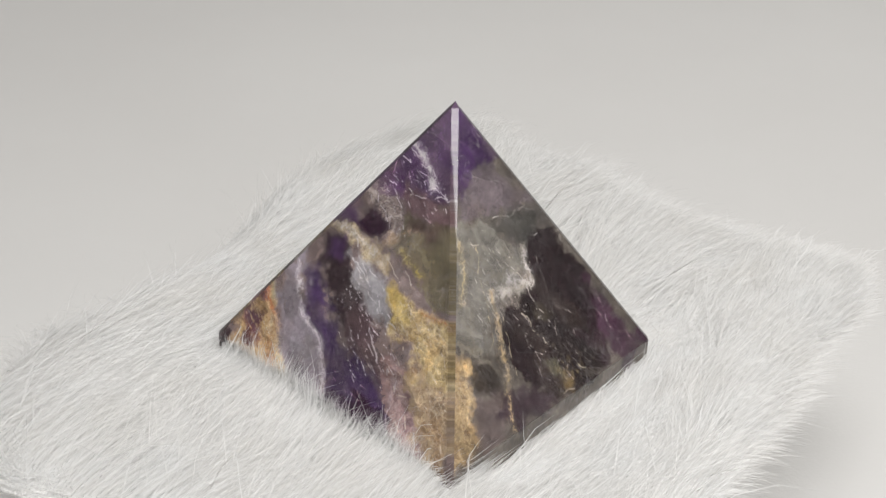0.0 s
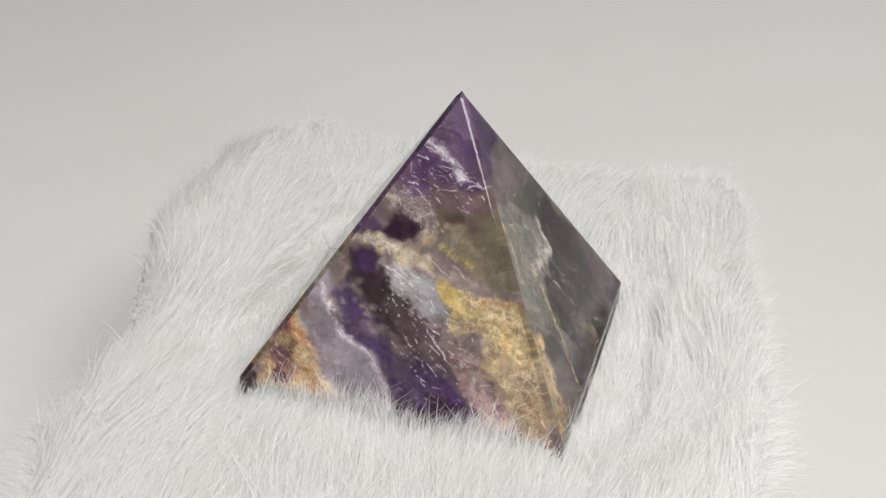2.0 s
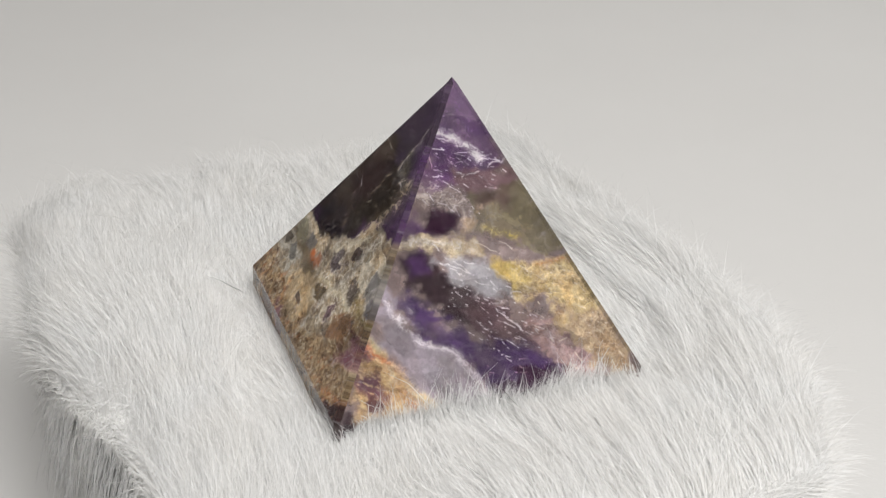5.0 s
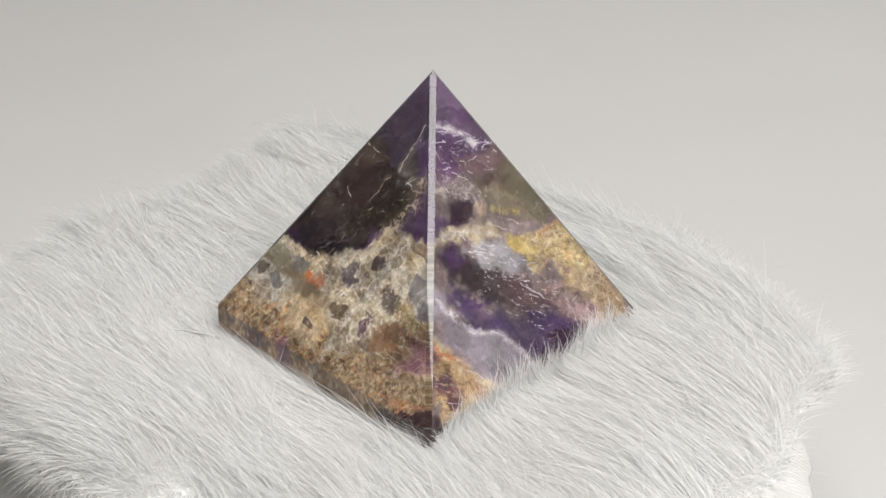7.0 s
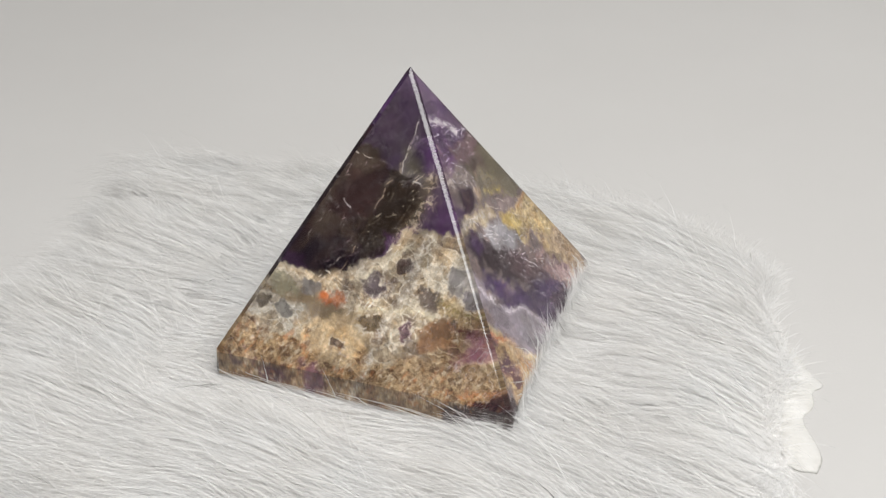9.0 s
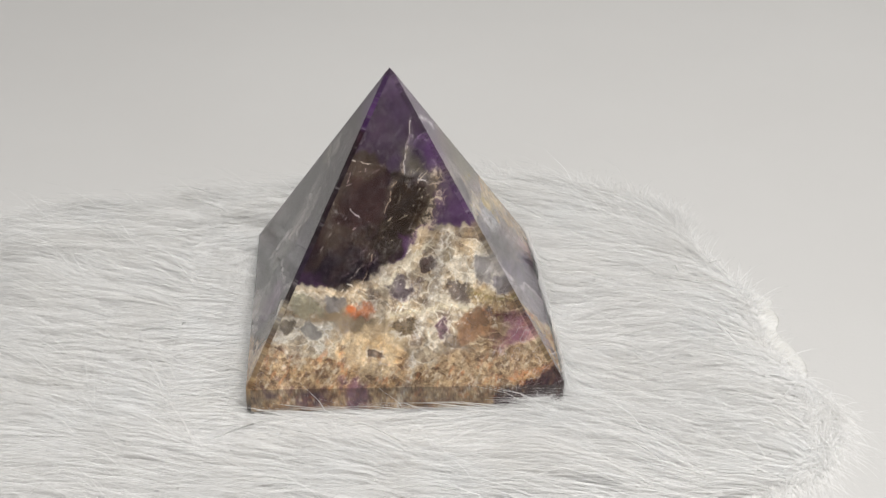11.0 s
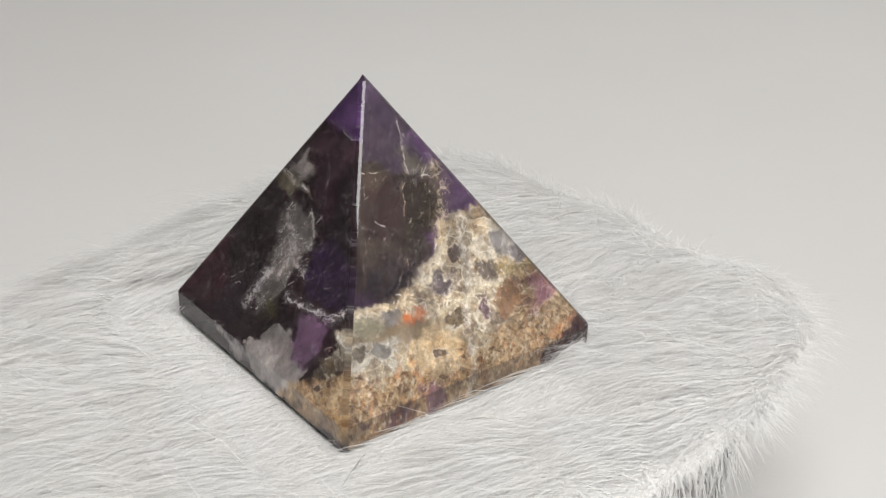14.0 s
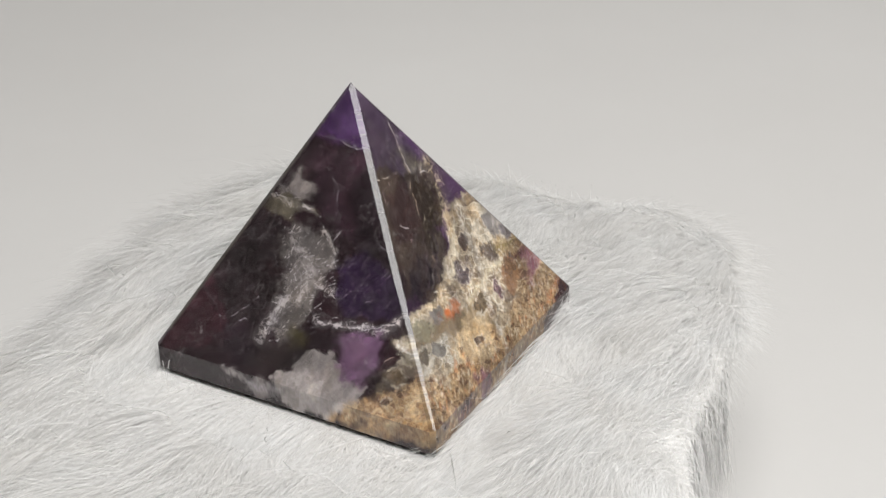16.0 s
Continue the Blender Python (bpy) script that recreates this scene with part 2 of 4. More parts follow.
        p[:, :2] += (centre + np.stack([np.cos(way), np.sin(way)], 1) * (length * f)[:, None] - p[:, :2]) * (pull * f)[:, None]
        # strands lie against the stone
        q = stone_local(p)
        t = np.clip((q[:, 2] - PLINTH) / (HEIGHT - PLINTH), 0, 1)
        gu = (HALF_U * (1 - t) + 0.0005) - np.abs(q[:, 0] - APEX.x * t)
        gv = (HALF_V * (1 - t) + 0.0005) - np.abs(q[:, 1] - APEX.y * t)
        inside = (gu > 0) & (gv > 0)
        useu = gu < gv
        q[:, 0] += np.where(inside & useu, np.sign(q[:, 0]) * gu, 0)
        q[:, 1] += np.where(inside & ~useu, np.sign(q[:, 1]) * gv, 0)
        q[:, 2] += np.where(inside & useu & (q[:, 0] < 0), 0.5 * gu, 0)
        pts[:, k] = q @ fwd[:3, :3].T + fwd[:3, 3]
    run = pts[:, -1] - pts[:, 0]
    side = np.cross(run, np.array([0, 0, 1.0]) + rng.normal(0, 0.3, (n, 3)))
    side /= np.linalg.norm(side, axis=1)[:, None] + 1e-9
    wide = 0.000230 * rng.uniform(0.6, 1.4, n)
    taper = np.array([0.9, 1.0, 0.75, 0.15])
    off = side[:, None, :] * (wide[:, None] * taper[None, :])[:, :, None] * 0.5
    verts = np.stack([pts - off, pts + off], 2).reshape(-1, 3)
    base = (np.arange(n) * steps * 2)[:, None]
    quad = np.concatenate([np.array([[2 * k, 2 * k + 1, 2 * k + 3, 2 * k + 2]]) + base for k in range(steps - 1)], 0)
    me = bpy.data.meshes.new("fur_pile")
    me.vertices.add(len(verts))
    me.vertices.foreach_set("co", verts.astype(np.float32).ravel())
    me.loops.add(quad.size)
    me.loops.foreach_set("vertex_index", quad.astype(np.int32).ravel())
    me.polygons.add(len(quad))
    me.polygons.foreach_set("loop_start", np.arange(0, quad.size, 4, dtype=np.int32))
    me.update(calc_edges=True)
    me.materials.append(FUR)
    me.shade_smooth()
    thin = np.tile(np.repeat(np.array([0.05, 0.20, 0.38, 0.62]), 2), n)
    me.attributes.new("thin", "FLOAT", "POINT").data.foreach_set("value", thin.astype(np.float32))
    # soft pile: strands are shaded by the lie of the whole coat as well as by their own turn
    own = np.cross(side, run / (np.linalg.norm(run, axis=1)[:, None] + 1e-9))
    own *= np.sign(own[:, 2:3] + 1e-9)
    roll = 0.5 * np.clip((s - 0.86) / 0.14, 0, 1)
    roll = np.maximum(roll, 0.5 * hang)
    coat = np.stack([np.cos(phi) * roll, np.sin(phi) * roll, 1 - 0.45 * hang], 1)
    normal = 0.16 * own + coat + rng.normal(0, 0.05, (n, 3))
    normal /= np.linalg.norm(normal, axis=1)[:, None]
    me.normals_split_custom_set_from_vertices(np.repeat(normal, steps * 2, axis=0).astype(np.float32))
    return me


def hem_bm():
    """The bare knitted edge that hangs out where the pile is combed away from it."""
    bm = bmesh.new()
    along, across = 260, 22
    rows = []
    for i in range(along + 1):
        a = -143 + 38 * i / along
        phi = np.array(radians(a))
        x, y, z = [float(c) for c in mat_point(phi, np.array(0.94))]
        o = Vector((math.cos(radians(a)), math.sin(radians(a)), 0))
        wide = 0.0125 * (0.65 + 0.85 * (1 - i / along)) * min(1.0, i / 40, (along - i) / 40) * (0.9 + 0.15 * math.sin(i * 0.045) + 0.08 * math.sin(i * 0.13))
        row = []
        for j in range(across + 1):
            f = j / across
            drop = 0.75 + 0.25 * math.sin(i * 0.03 + 1.0)
            p = Vector((x, y, z - 0.0006)) + o * (0.002 + wide * (f - 0.10 * drop * f * f)) + Vector((0, 0, -wide * drop * (0.30 * f + 0.35 * f * f)))
            # ribs of the knit
            p.z += 0.00012 * abs(math.sin(i * math.pi / 3.5)) * (0.4 + 0.6 * abs(math.sin(j * math.pi / 2.0)))
            row.append(bm.verts.new(p))
        rows.append(row)
    for r0, r1 in zip(rows, rows[1:]):
        for j in range(across):
            bm.faces.new((r0[j], r0[j + 1], r1[j + 1], r1[j]))
    return bm


def fur_mat():
    base = new("fur_mat")
    bm = bmesh.new()
    rings, sides = 16, 144
    grid = []
    for i in range(1, rings + 1):
        row = []
        for j in range(sides):
            phi = -math.pi + 2 * math.pi * j / sides
            top = 1.0 + 0.16 * float(fold(np.array(phi)))
            x, y, z = mat_point(np.array(phi), np.array(top * i / rings))
            row.append(bm.verts.new((float(x), float(y), float(z))))
        grid.append(row)
    mid = bm.verts.new((0, 0, float(mat_point(np.array(0.0), np.array(0.0))[2])))
    for j in range(sides):
        k = (j + 1) % sides
        bm.faces.new((mid, grid[0][j], grid[0][k]))
        for i in range(rings - 1):
            bm.faces.new((grid[i][j], grid[i + 1][j], grid[i + 1][k], grid[i][k]))
    ob = part("backing", bm, KNIT, base, "white knitted backing cloth", smooth=True)
    mod = ob.modifiers.new("thick", "SOLIDIFY")
    mod.thickness, mod.offset = 0.0012, -1
    hem = part("hem", hem_bm(), HEM, base, "bare white knitted edge", smooth=True)
    mod = hem.modifiers.new("thick", "SOLIDIFY")
    mod.thickness, mod.offset = 0.0007, -1
    pile = new("fur_pile", fur_mesh())
    pile.parent = base
    tagged(pile, "long white faux fur pile combed one way", kind="stuff")
    return tagged(base, "square of white long-pile faux fur draped over a stand", "fur mat")


MAT = fur_mat()


# ---- the amethyst pyramid ----
def stone_material(core=False):
    m = Nodes("cracked_amethyst" if core else "polished_amethyst")
    a = m.add("ShaderNodeAttribute", attribute_name="stone")
    grain = m.ramp(m.noise(900.0, 6.0, 0.7), (0.3, (0.66, 0.66, 0.66)), (0.7, (1.32, 1.32, 1.32)))
    mix = m.add("ShaderNodeMixRGB", {"Fac": a.outputs["Alpha"], "Color1": a.outputs["Color"], "Color2": grain}, blend_type="MULTIPLY")
    # rust in the coarse-grained quartz
    rust = m.ramp(m.noise(170.0, 5.0, 0.65), (0.50, (0, 0, 0)), (0.62, (0.6, 0.6, 0.6)))
    coarse = m.add("ShaderNodeMath", {0: a.outputs["Alpha"], 1: rust}, operation="MULTIPLY")
    mix = m.add("ShaderNodeMixRGB", {"Fac": coarse.outputs[0], "Color1": mix.outputs[0], "Color2": (1.0, 0.82, 0.58, 1)}, blend_type="MULTIPLY")
    # cloudy and clear patches
    patch = m.ramp(m.noise(260.0, 5.0, 0.7), (0.32, (0.62, 0.60, 0.64)), (0.70, (1.24, 1.22, 1.20)))
    mix = m.add("ShaderNodeMixRGB", {"Fac": 0.5, "Color1": mix.outputs[0], "Color2": patch}, blend_type="MULTIPLY")
    milk = m.ramp(m.noise(75.0, 5.0, 0.6), (0.35, (0.0, 0.0, 0.0)), (0.68, (0.05, 0.05, 0.05)))
    mix = m.add("ShaderNodeMixRGB", {"Fac": milk, "Color1": mix.outputs[0], "Color2": (0.40, 0.34, 0.38, 1)})
    # minute crystals, their sparkle painted on as pale dots
    v = m.add("ShaderNodeTexVoronoi", {"Scale": 1500.0})
    m.tree.links.new(m.place(), v.inputs["Vector"])
    spark = m.ramp(v.outputs["Distance"], (0.08, (1, 1, 1)), (0.20, (0, 0, 0)))
    where = m.ramp(m.noise(110.0, 4.0), (0.56, (0, 0, 0)), (0.70, (0.3, 0.3, 0.3)))
    both = m.add("ShaderNodeMixRGB", {"Fac": 1.0, "Color1": spark, "Color2": where}, blend_type="MULTIPLY")
    mix2 = m.add("ShaderNodeMixRGB", {"Fac": both.outputs[0], "Color1": mix.outputs[0], "Color2": (0.62, 0.58, 0.58, 1)})
    # hairline cracks, with the catch of light painted pale where noise allows
    warp = m.add("ShaderNodeTexNoise", {"Scale": 120.0, "Detail": 3.0})
    m.tree.links.new(m.place(), warp.inputs["Vector"])
    bent = m.add("ShaderNodeMixRGB", {"Fac": 0.012, "Color1": m.place(), "Color2": warp.outputs["Color"]})
    for scale, thin, seen in ((110.0, 0.012, 0.45), (330.0, 0.022, 0.30)):
        e = m.add("ShaderNodeTexVoronoi", {"Scale": scale}, feature="DISTANCE_TO_EDGE")
        m.tree.links.new(bent.outputs[0], e.inputs["Vector"])
        line = m.ramp(e.outputs["Distance"], (0.0, (seen, seen, seen)), (thin, (0, 0, 0)))
        spot = m.ramp(m.noise(scale * 0.55, 3.0), (0.53, (0, 0, 0)), (0.64, (1, 1, 1)))
        fac = m.add("ShaderNodeMixRGB", {"Fac": 1.0, "Color1": line, "Color2": spot}, blend_type="MULTIPLY")
        pale = m.add("ShaderNodeMixRGB", {"Fac": 0.5, "Color1": mix2.outputs[0], "Color2": (0.70, 0.66, 0.66, 1)})
        mix2 = m.add("ShaderNodeMixRGB", {"Fac": fac.outputs[0], "Color1": mix2.outputs[0], "Color2": pale.outputs[0]})
    if core:
        m.set(base_color=mix2.outputs[0], roughness=0.40, IOR=1.16)
        return m.mat
    # a polished clear skin: a thin veil of colour, and the cracked crystal below showing through it
    m.set(base_color=mix2.outputs[0], roughness=0.6, IOR=1.1)
    veil = m.add("ShaderNodeAttribute", attribute_name="veil")
    clear = m.add("ShaderNodeBsdfTransparent", {"Color": (0.93, 0.90, 0.94, 1)})
    skin = m.add("ShaderNodeMixShader", {0: veil.outputs["Fac"], 1: clear.outputs[0], 2: m.bsdf.outputs[0]})
    gloss = m.add("ShaderNodeBsdfGlossy", {"Roughness": 0.045})
    fresnel = m.add("ShaderNodeFresnel", {"IOR": 1.72})
    both = m.add("ShaderNodeMixShader", {0: fresnel.outputs[0], 1: skin.outputs[0], 2: gloss.outputs[0]})
    m.tree.links.new(both.outputs[0], m.out.inputs["Surface"])
    return m.mat


STONE, CORE = stone_material(), stone_material(True)


def lattice(x, y, seed):
    """Smooth value noise, 0 to 1."""
    i, j = np.floor(x), np.floor(y)
    f, g = x - i, y - j
    f, g = f * f * (3 - 2 * f), g * g * (3 - 2 * g)

    def h(a, b):
        v = np.sin(a * 127.1 + b * 311.7 + seed * 74.7) * 43758.5453
        return v - np.floor(v)

    return (h(i, j) * (1 - f) + h(i + 1, j) * f) * (1 - g) + (h(i, j + 1) * (1 - f) + h(i + 1, j + 1) * f) * g


def cloud(x, y, scale, seed, octaves=4):
    v, amp, tot = 0, 1.0, 0
    for k in range(octaves):
        v, tot = v + amp * lattice(x * scale * 2**k, y * scale * 2**k, seed + k), tot + amp
        amp *= 0.55
    return v / tot


def cell_gap(x, y, scale, seed):
    """Distance from the border between crystal grains, about 0 to 0.5, and a shade for each grain."""
    x, y = x * scale, y * scale
    i, j = np.floor(x), np.floor(y)
    d1, d2, tone = np.full_like(x, 9.0), np.full_like(x, 9.0), np.zeros_like(x)
    for a in (-1, 0, 1):
        for b in (-1, 0, 1):
            h = np.sin((i + a) * 127.1 + (j + b) * 311.7 + seed) * 43758.5453
            h = h - np.floor(h)
            d = np.hypot(i + a + h - x, j + b + (h * 17.3 - np.floor(h * 17.3)) - y)
            near = d < d1
            d2 = np.where(near, d1, np.minimum(d2, d))
            tone = np.where(near, h, tone)
            d1 = np.where(near, d, d1)
    return d2 - d1, tone


def albedo(rgb):
    v = np.array([((c / 255 + 0.055) / 1.055) ** 2.4 for c in rgb])
    grey = v @ np.array([0.3, 0.59, 0.11])
    return (grey + (v - grey) * (0.80 if rgb[2] > rgb[1] + 14 else 0.88)) * (np.array([1.22, 0.98, 0.87]) if rgb[2] > rgb[1] + 14 else 0.95) * STONE_TONE


STONE_TONE = 0.97


def inside_distance(pts, x, y):
    """Signed distance to a closed outline, positive inside."""
    d, inside = np.full_like(x, 9.0), np.zeros(len(x), bool)
    for (ax, ay), (bx, by) in zip(pts, pts[1:] + pts[:1]):
        d = np.minimum(d, line_distance([(ax, ay), (bx, by)], x, y))
        if ay != by:
            inside ^= ((ay > y) != (by > y)) & (x < (bx - ax) * (y - ay) / (by - ay) + ax)
    return np.where(inside, d, -d)


def line_distance(pts, x, y):
    d = np.full_like(x, 9.0)
    for (ax, ay), (bx, by) in zip(pts, pts[1:]):
        l2 = (bx - ax) ** 2 + (by - ay) ** 2 + 1e-12
        t = np.clip(((x - ax) * (bx - ax) + (y - ay) * (by - ay)) / l2, 0, 1)
        d = np.minimum(d, np.hypot(x - ax - t * (bx - ax), y - ay - t * (by - ay)))
    return d


def ease(v, a, b):
    t = np.clip((v - a) / (b - a), 0, 1)
    return t * t * (3 - 2 * t)


LEAN = ((0.92, 0.40), (-0.80, 0.60), (-0.80, 0.60), (0.55, 0.83))


def paint(face, u, v, deep=False):
    """The stone's own colours on one face: zones of quartz, veins, grains and flecks, with glints and glows painted in.
    u runs along a level line, v up the face.
    """
    x0, y0 = u * (1 - v) + 0.5 * v, v
    s = 10.0 * face
    x = x0 + 0.050 * (cloud(x0, y0, 7, s + 1) - 0.5) + 0.022 * (cloud(x0, y0, 30, s + 2) - 0.5)
    y = y0 + 0.050 * (cloud(x0, y0, 7, s + 3) - 0.5) + 0.022 * (cloud(x0, y0, 30, s + 4) - 0.5)
    col = np.zeros((len(u), 3))
    fine = cloud(x0, y0, 60, s + 5)
    # coordinates along and across the growth bands
    across, along = LEAN[face][0] * x0 + LEAN[face][1] * y0, LEAN[face][1] * x0 - LEAN[face][0] * y0
    wisp = cloud(across * 2.6 + 0.5 * cloud(x0, y0, 5, s + 20), along * 1.1, 5, s + 9)
    rag = cloud(x0, y0, 26, s + 21, 5)

    def ridge(scale, seed, low):
        return ease(1 - np.abs(2 * cloud(across * 1.7 + 0.1 * rag, along * 0.9, scale, seed, 4) - 1), low, 0.985)

    net = np.maximum(ridge(16, s + 33, 0.90), 0.8 * ridge(38, s + 34, 0.88))
    crumbs = ease(cloud(x0, y0, 75, s + 35, 3), 0.40, 0.62)
    turn, rough, veil = [0], np.zeros(len(u)), np.zeros(len(u))

    def lay(rgb, m):
        col[:] = col * (1 - m[:, None]) + albedo(rgb)[None, :] * m[:, None]

    def area(rgb, pts, o=1.0):
        turn[0] += 1
        soft = 0.007 + 0.020 * ((turn[0] * 0.618) % 1)
        d = inside_distance(pts, x, y) + 0.080 * (wisp - 0.5) + 0.075 * (rag - 0.5)
        lay(rgb, o * ease(d, -soft, soft) * (0.74 + 0.26 * ease(wisp, 0.3, 0.6)))

    def vein(rgb, pts, w=0.01, o=1.0):
        """A seam of fine white cracks that run together along a line."""
        d = line_distance(pts, x, y) + 0.5 * w * (cloud(x0, y0, 40, s + 22, 3) - 0.5)
        core = 1 - ease(d, 0.0, 0.38 * w + 0.0012)
        near = 1 - ease(d, 0.2 * w, 1.3 * w + 0.003)
        o = 0.5 * o if deep else o
        m = o * np.clip(0.20 * near + 0.55 * near * net + 0.5 * core * (0.1 + 0.9 * crumbs), 0, 1)
        lay(rgb, m)
        veil[:] = np.maximum(veil, m)

    def crack(rgb, pts, w=0.0036, o=0.85):
        """A single jagged fracture: a crisp bright line, and a faint glow painted to one side of it."""
        jx, jy = x0 + 0.045 * (cloud(x0, y0, 16, s + 41, 4) - 0.5), y0 + 0.045 * (cloud(x0, y0, 16, s + 43, 4) - 0.5)
        d = line_distance(pts, jx, jy)
        m = 0.8 * o * (0.06 + 0.94 * ease(cloud(x0, y0, 34, s + 45, 4), 0.46, 0.62)) * (1 - ease(d, 0.1 * w, 0.75 * w + 0.0010))
        m = np.zeros(len(u)) if deep else m
        side = inside_distance(list(pts), jx, jy) if len(pts) > 2 else -d
        lay(rgb, np.maximum(m, 0.26 * o * (1 - ease(d, 0.0, 12 * w)) * (side > 0) * (0.4 + 0.6 * crumbs)))
        veil[:] = np.maximum(veil, m)

    def pebble(rgb, at, rx, ry):
        """One rounded grain of clear quartz, darker inside, in a pale sugary rim."""
        px, py = (x - at[0]) / rx, (y - at[1]) / ry
        skew = math.sin(91.7 * at[0] + 37.1 * at[1])
        px, py = px + 0.45 * skew * py, py - 0.3 * skew * px
        d = 0.5 * np.hypot(px, py) + 0.5 * np.maximum(np.abs(px + 0.35 * py), np.abs(py - 0.4 * skew * px)) + 1.3 * (rag - 0.5) + 0.5 * (fine - 0.5)
        rim = 0.65 * (1 - ease(d, 1.05, 1.5)) * ease(crumbs * rag, 0.1, 0.5)
        lay((224, 214, 194), rim)
        lay([0.86 * c for c in rgb], 0.95 * (1 - ease(d, 0.80, 1.15)) * (0.75 + 0.5 * (fine - 0.3)).clip(0, 1))
        # painted highlight: each grain is paler up and to the left
        lay([min(255, c + 34) for c in rgb], 0.4 * (1 - ease(np.hypot((x - at[0]) / rx + 0.3, (y - at[1]) / ry - 0.3), 0.2, 0.6)))
        rough[:] = rough * ease(d, 0.7, 1.1)

    def glint_cracks(rgb, pts, count=30, w=0.004, o=0.6):
        """Short cracks that lie along the bands, their bright glints painted into the colour."""
        turn[0] += 1
        if deep:
            return
        count = int(3.4 * count)
        rng = np.random.default_rng(int(s) * 100 + turn[0])
        px, py = np.array(pts).T
        gx, gy = rng.uniform(px.min(), px.max(), count * 4), rng.uniform(py.min(), py.max(), count * 4)
        ok = inside_distance(list(pts), gx, gy) > 0
        for cx, cy in list(zip(gx[ok], gy[ok]))[:count]:
            a = math.atan2(-LEAN[face][0], LEAN[face][1]) + rng.normal(0, 0.30)
            l = 0.002 + 0.036 * rng.uniform() ** 4
            line = [(cx, cy)]
            for _ in range(3):
                a += rng.normal(0, 0.07)
                line.append((line[-1][0] + l * math.cos(a) / 2, line[-1][1] + l * math.sin(a) / 2))
            wide, strong = w * rng.uniform(0.05, 0.3), o * rng.uniform(0.2, 1.0)
            near = (np.abs(x0 - cx) < 0.1) & (np.abs(y0 - cy) < 0.1)
            m = np.zeros(len(u))
            m[near] = strong * (1 - ease(line_distance(line, x0[near], y0[near]), 0.3 * wide, wide + 0.0016)) * ease(cloud(x0[near], y0[near], 90, s + 25, 2), 0.3, 0.6)
            lay(rgb, m)
            veil[:] = np.maximum(veil, m)

    def flecks(rgb, pts, r=0.005, o=0.7):
        turn[0] += 1
        d = inside_distance(pts, x, y)
        spots = cloud(across * 1.5, along * 0.8, 0.55 / r, s + 8 + turn[0], 3)
        lay(rgb, o * ease(d, -0.05, 0.05) * (0.5 + 0.5 * fine) * ease(spots, 0.58, 0.80))

    def breccia(rgb, pts, r=0.03, o=1.0, dark=(110, 80, 55), mid=(170, 130, 85)):
        """Broken grains: each has its own shade between dark, mid and the given pale one; the joints are pale."""
        turn[0] += 1
        d = inside_distance(pts, x, y) + 0.05 * (rag - 0.5)
        bx, by = x + 1.1 * r * (cloud(x0, y0, 0.4 / r, s + 36) - 0.5), y + 1.1 * r * (cloud(x0, y0, 0.4 / r, s + 37) - 0.5)
        gap, tone = cell_gap(bx + 0.25 * across, by, 1 / r, s + turn[0])
        small, tone2 = cell_gap(x, y + 0.2 * along, 2.3 / r, s + turn[0] + 3)
        mix = np.clip(0.62 * tone + 0.38 * tone2 + 0.35 * (fine - 0.5), 0, 1)[:, None]
        grain = np.where(mix < 0.5, albedo(dark) + (albedo(mid) - albedo(dark)) * mix * 2, albedo(mid) + (albedo(rgb) - albedo(mid)) * (mix * 2 - 1))
        joint = 0.8 * (1 - ease(gap, 0.02, 0.16))[:, None] * ease(rag, 0.38, 0.6)[:, None]
        grain = grain * (1 - joint) + albedo(rgb) * 1.1 * joint
        grain *= (1 - 0.55 * (1 - ease(small, 0.02, 0.14)) * (1 - fine))[:, None]
        m = (o * ease(d, -0.02, 0.02))[:, None]
        col[:] = col * (1 - m) + grain * m
        rough[:] = np.maximum(rough, m[:, 0])

    if face == 3:
        lay((150, 130, 128), np.ones(len(u)))
        area((106, 82, 146), [(0.498, 1.045), (0.420, 0.844), (0.354, 0.714), (0.484, 0.706), (0.636, 0.736), (0.655, 0.773), (0.569, 0.908)])
        area((136, 124, 168), [(0.500, 1.027), (0.465, 0.909), (0.570, 0.899)], o=0.5)
        area((122, 86, 160), [(0.400, 0.780), (0.330, 0.694), (0.410, 0.665), (0.500, 0.716), (0.426, 0.773)])
        area((140, 118, 136), [(0.501, 0.708), (0.619, 0.725), (0.682, 0.695), (0.644, 0.648), (0.505, 0.655)])
        area((146, 134, 104), [(0.508, 0.628), (0.676, 0.668), (0.725, 0.601), (0.800, 0.430), (0.698, 0.422), (0.608, 0.468), (0.499, 0.530)])
        area((138, 114, 104), [(0.558, 0.650), (0.660, 0.658), (0.647, 0.604), (0.529, 0.586)])
        area((66, 44, 80), [(0.339, 0.624), (0.378, 0.641), (0.444, 0.614), (0.468, 0.590), (0.421, 0.545), (0.343, 0.550)])
        area((104, 72, 142), [(0.280, 0.575), (0.319, 0.619), (0.337, 0.610), (0.343, 0.550), (0.257, 0.547)])
        area((160, 142, 140), [(0.448, 0.526), (0.625, 0.469), (0.698, 0.422), (0.613, 0.415), (0.489, 0.450)])
        area((188, 168, 138), [(0.228, 0.518), (0.267, 0.533), (0.449, 0.517), (0.523, 0.461), (0.455, 0.456), (0.331, 0.490)])
        breccia((212, 198, 162), [(0.228, 0.518), (0.267, 0.533), (0.449, 0.517), (0.523, 0.461), (0.455, 0.456), (0.331, 0.490)], r=0.016, o=0.7, dark=(130, 112, 92), mid=(182, 162, 130))
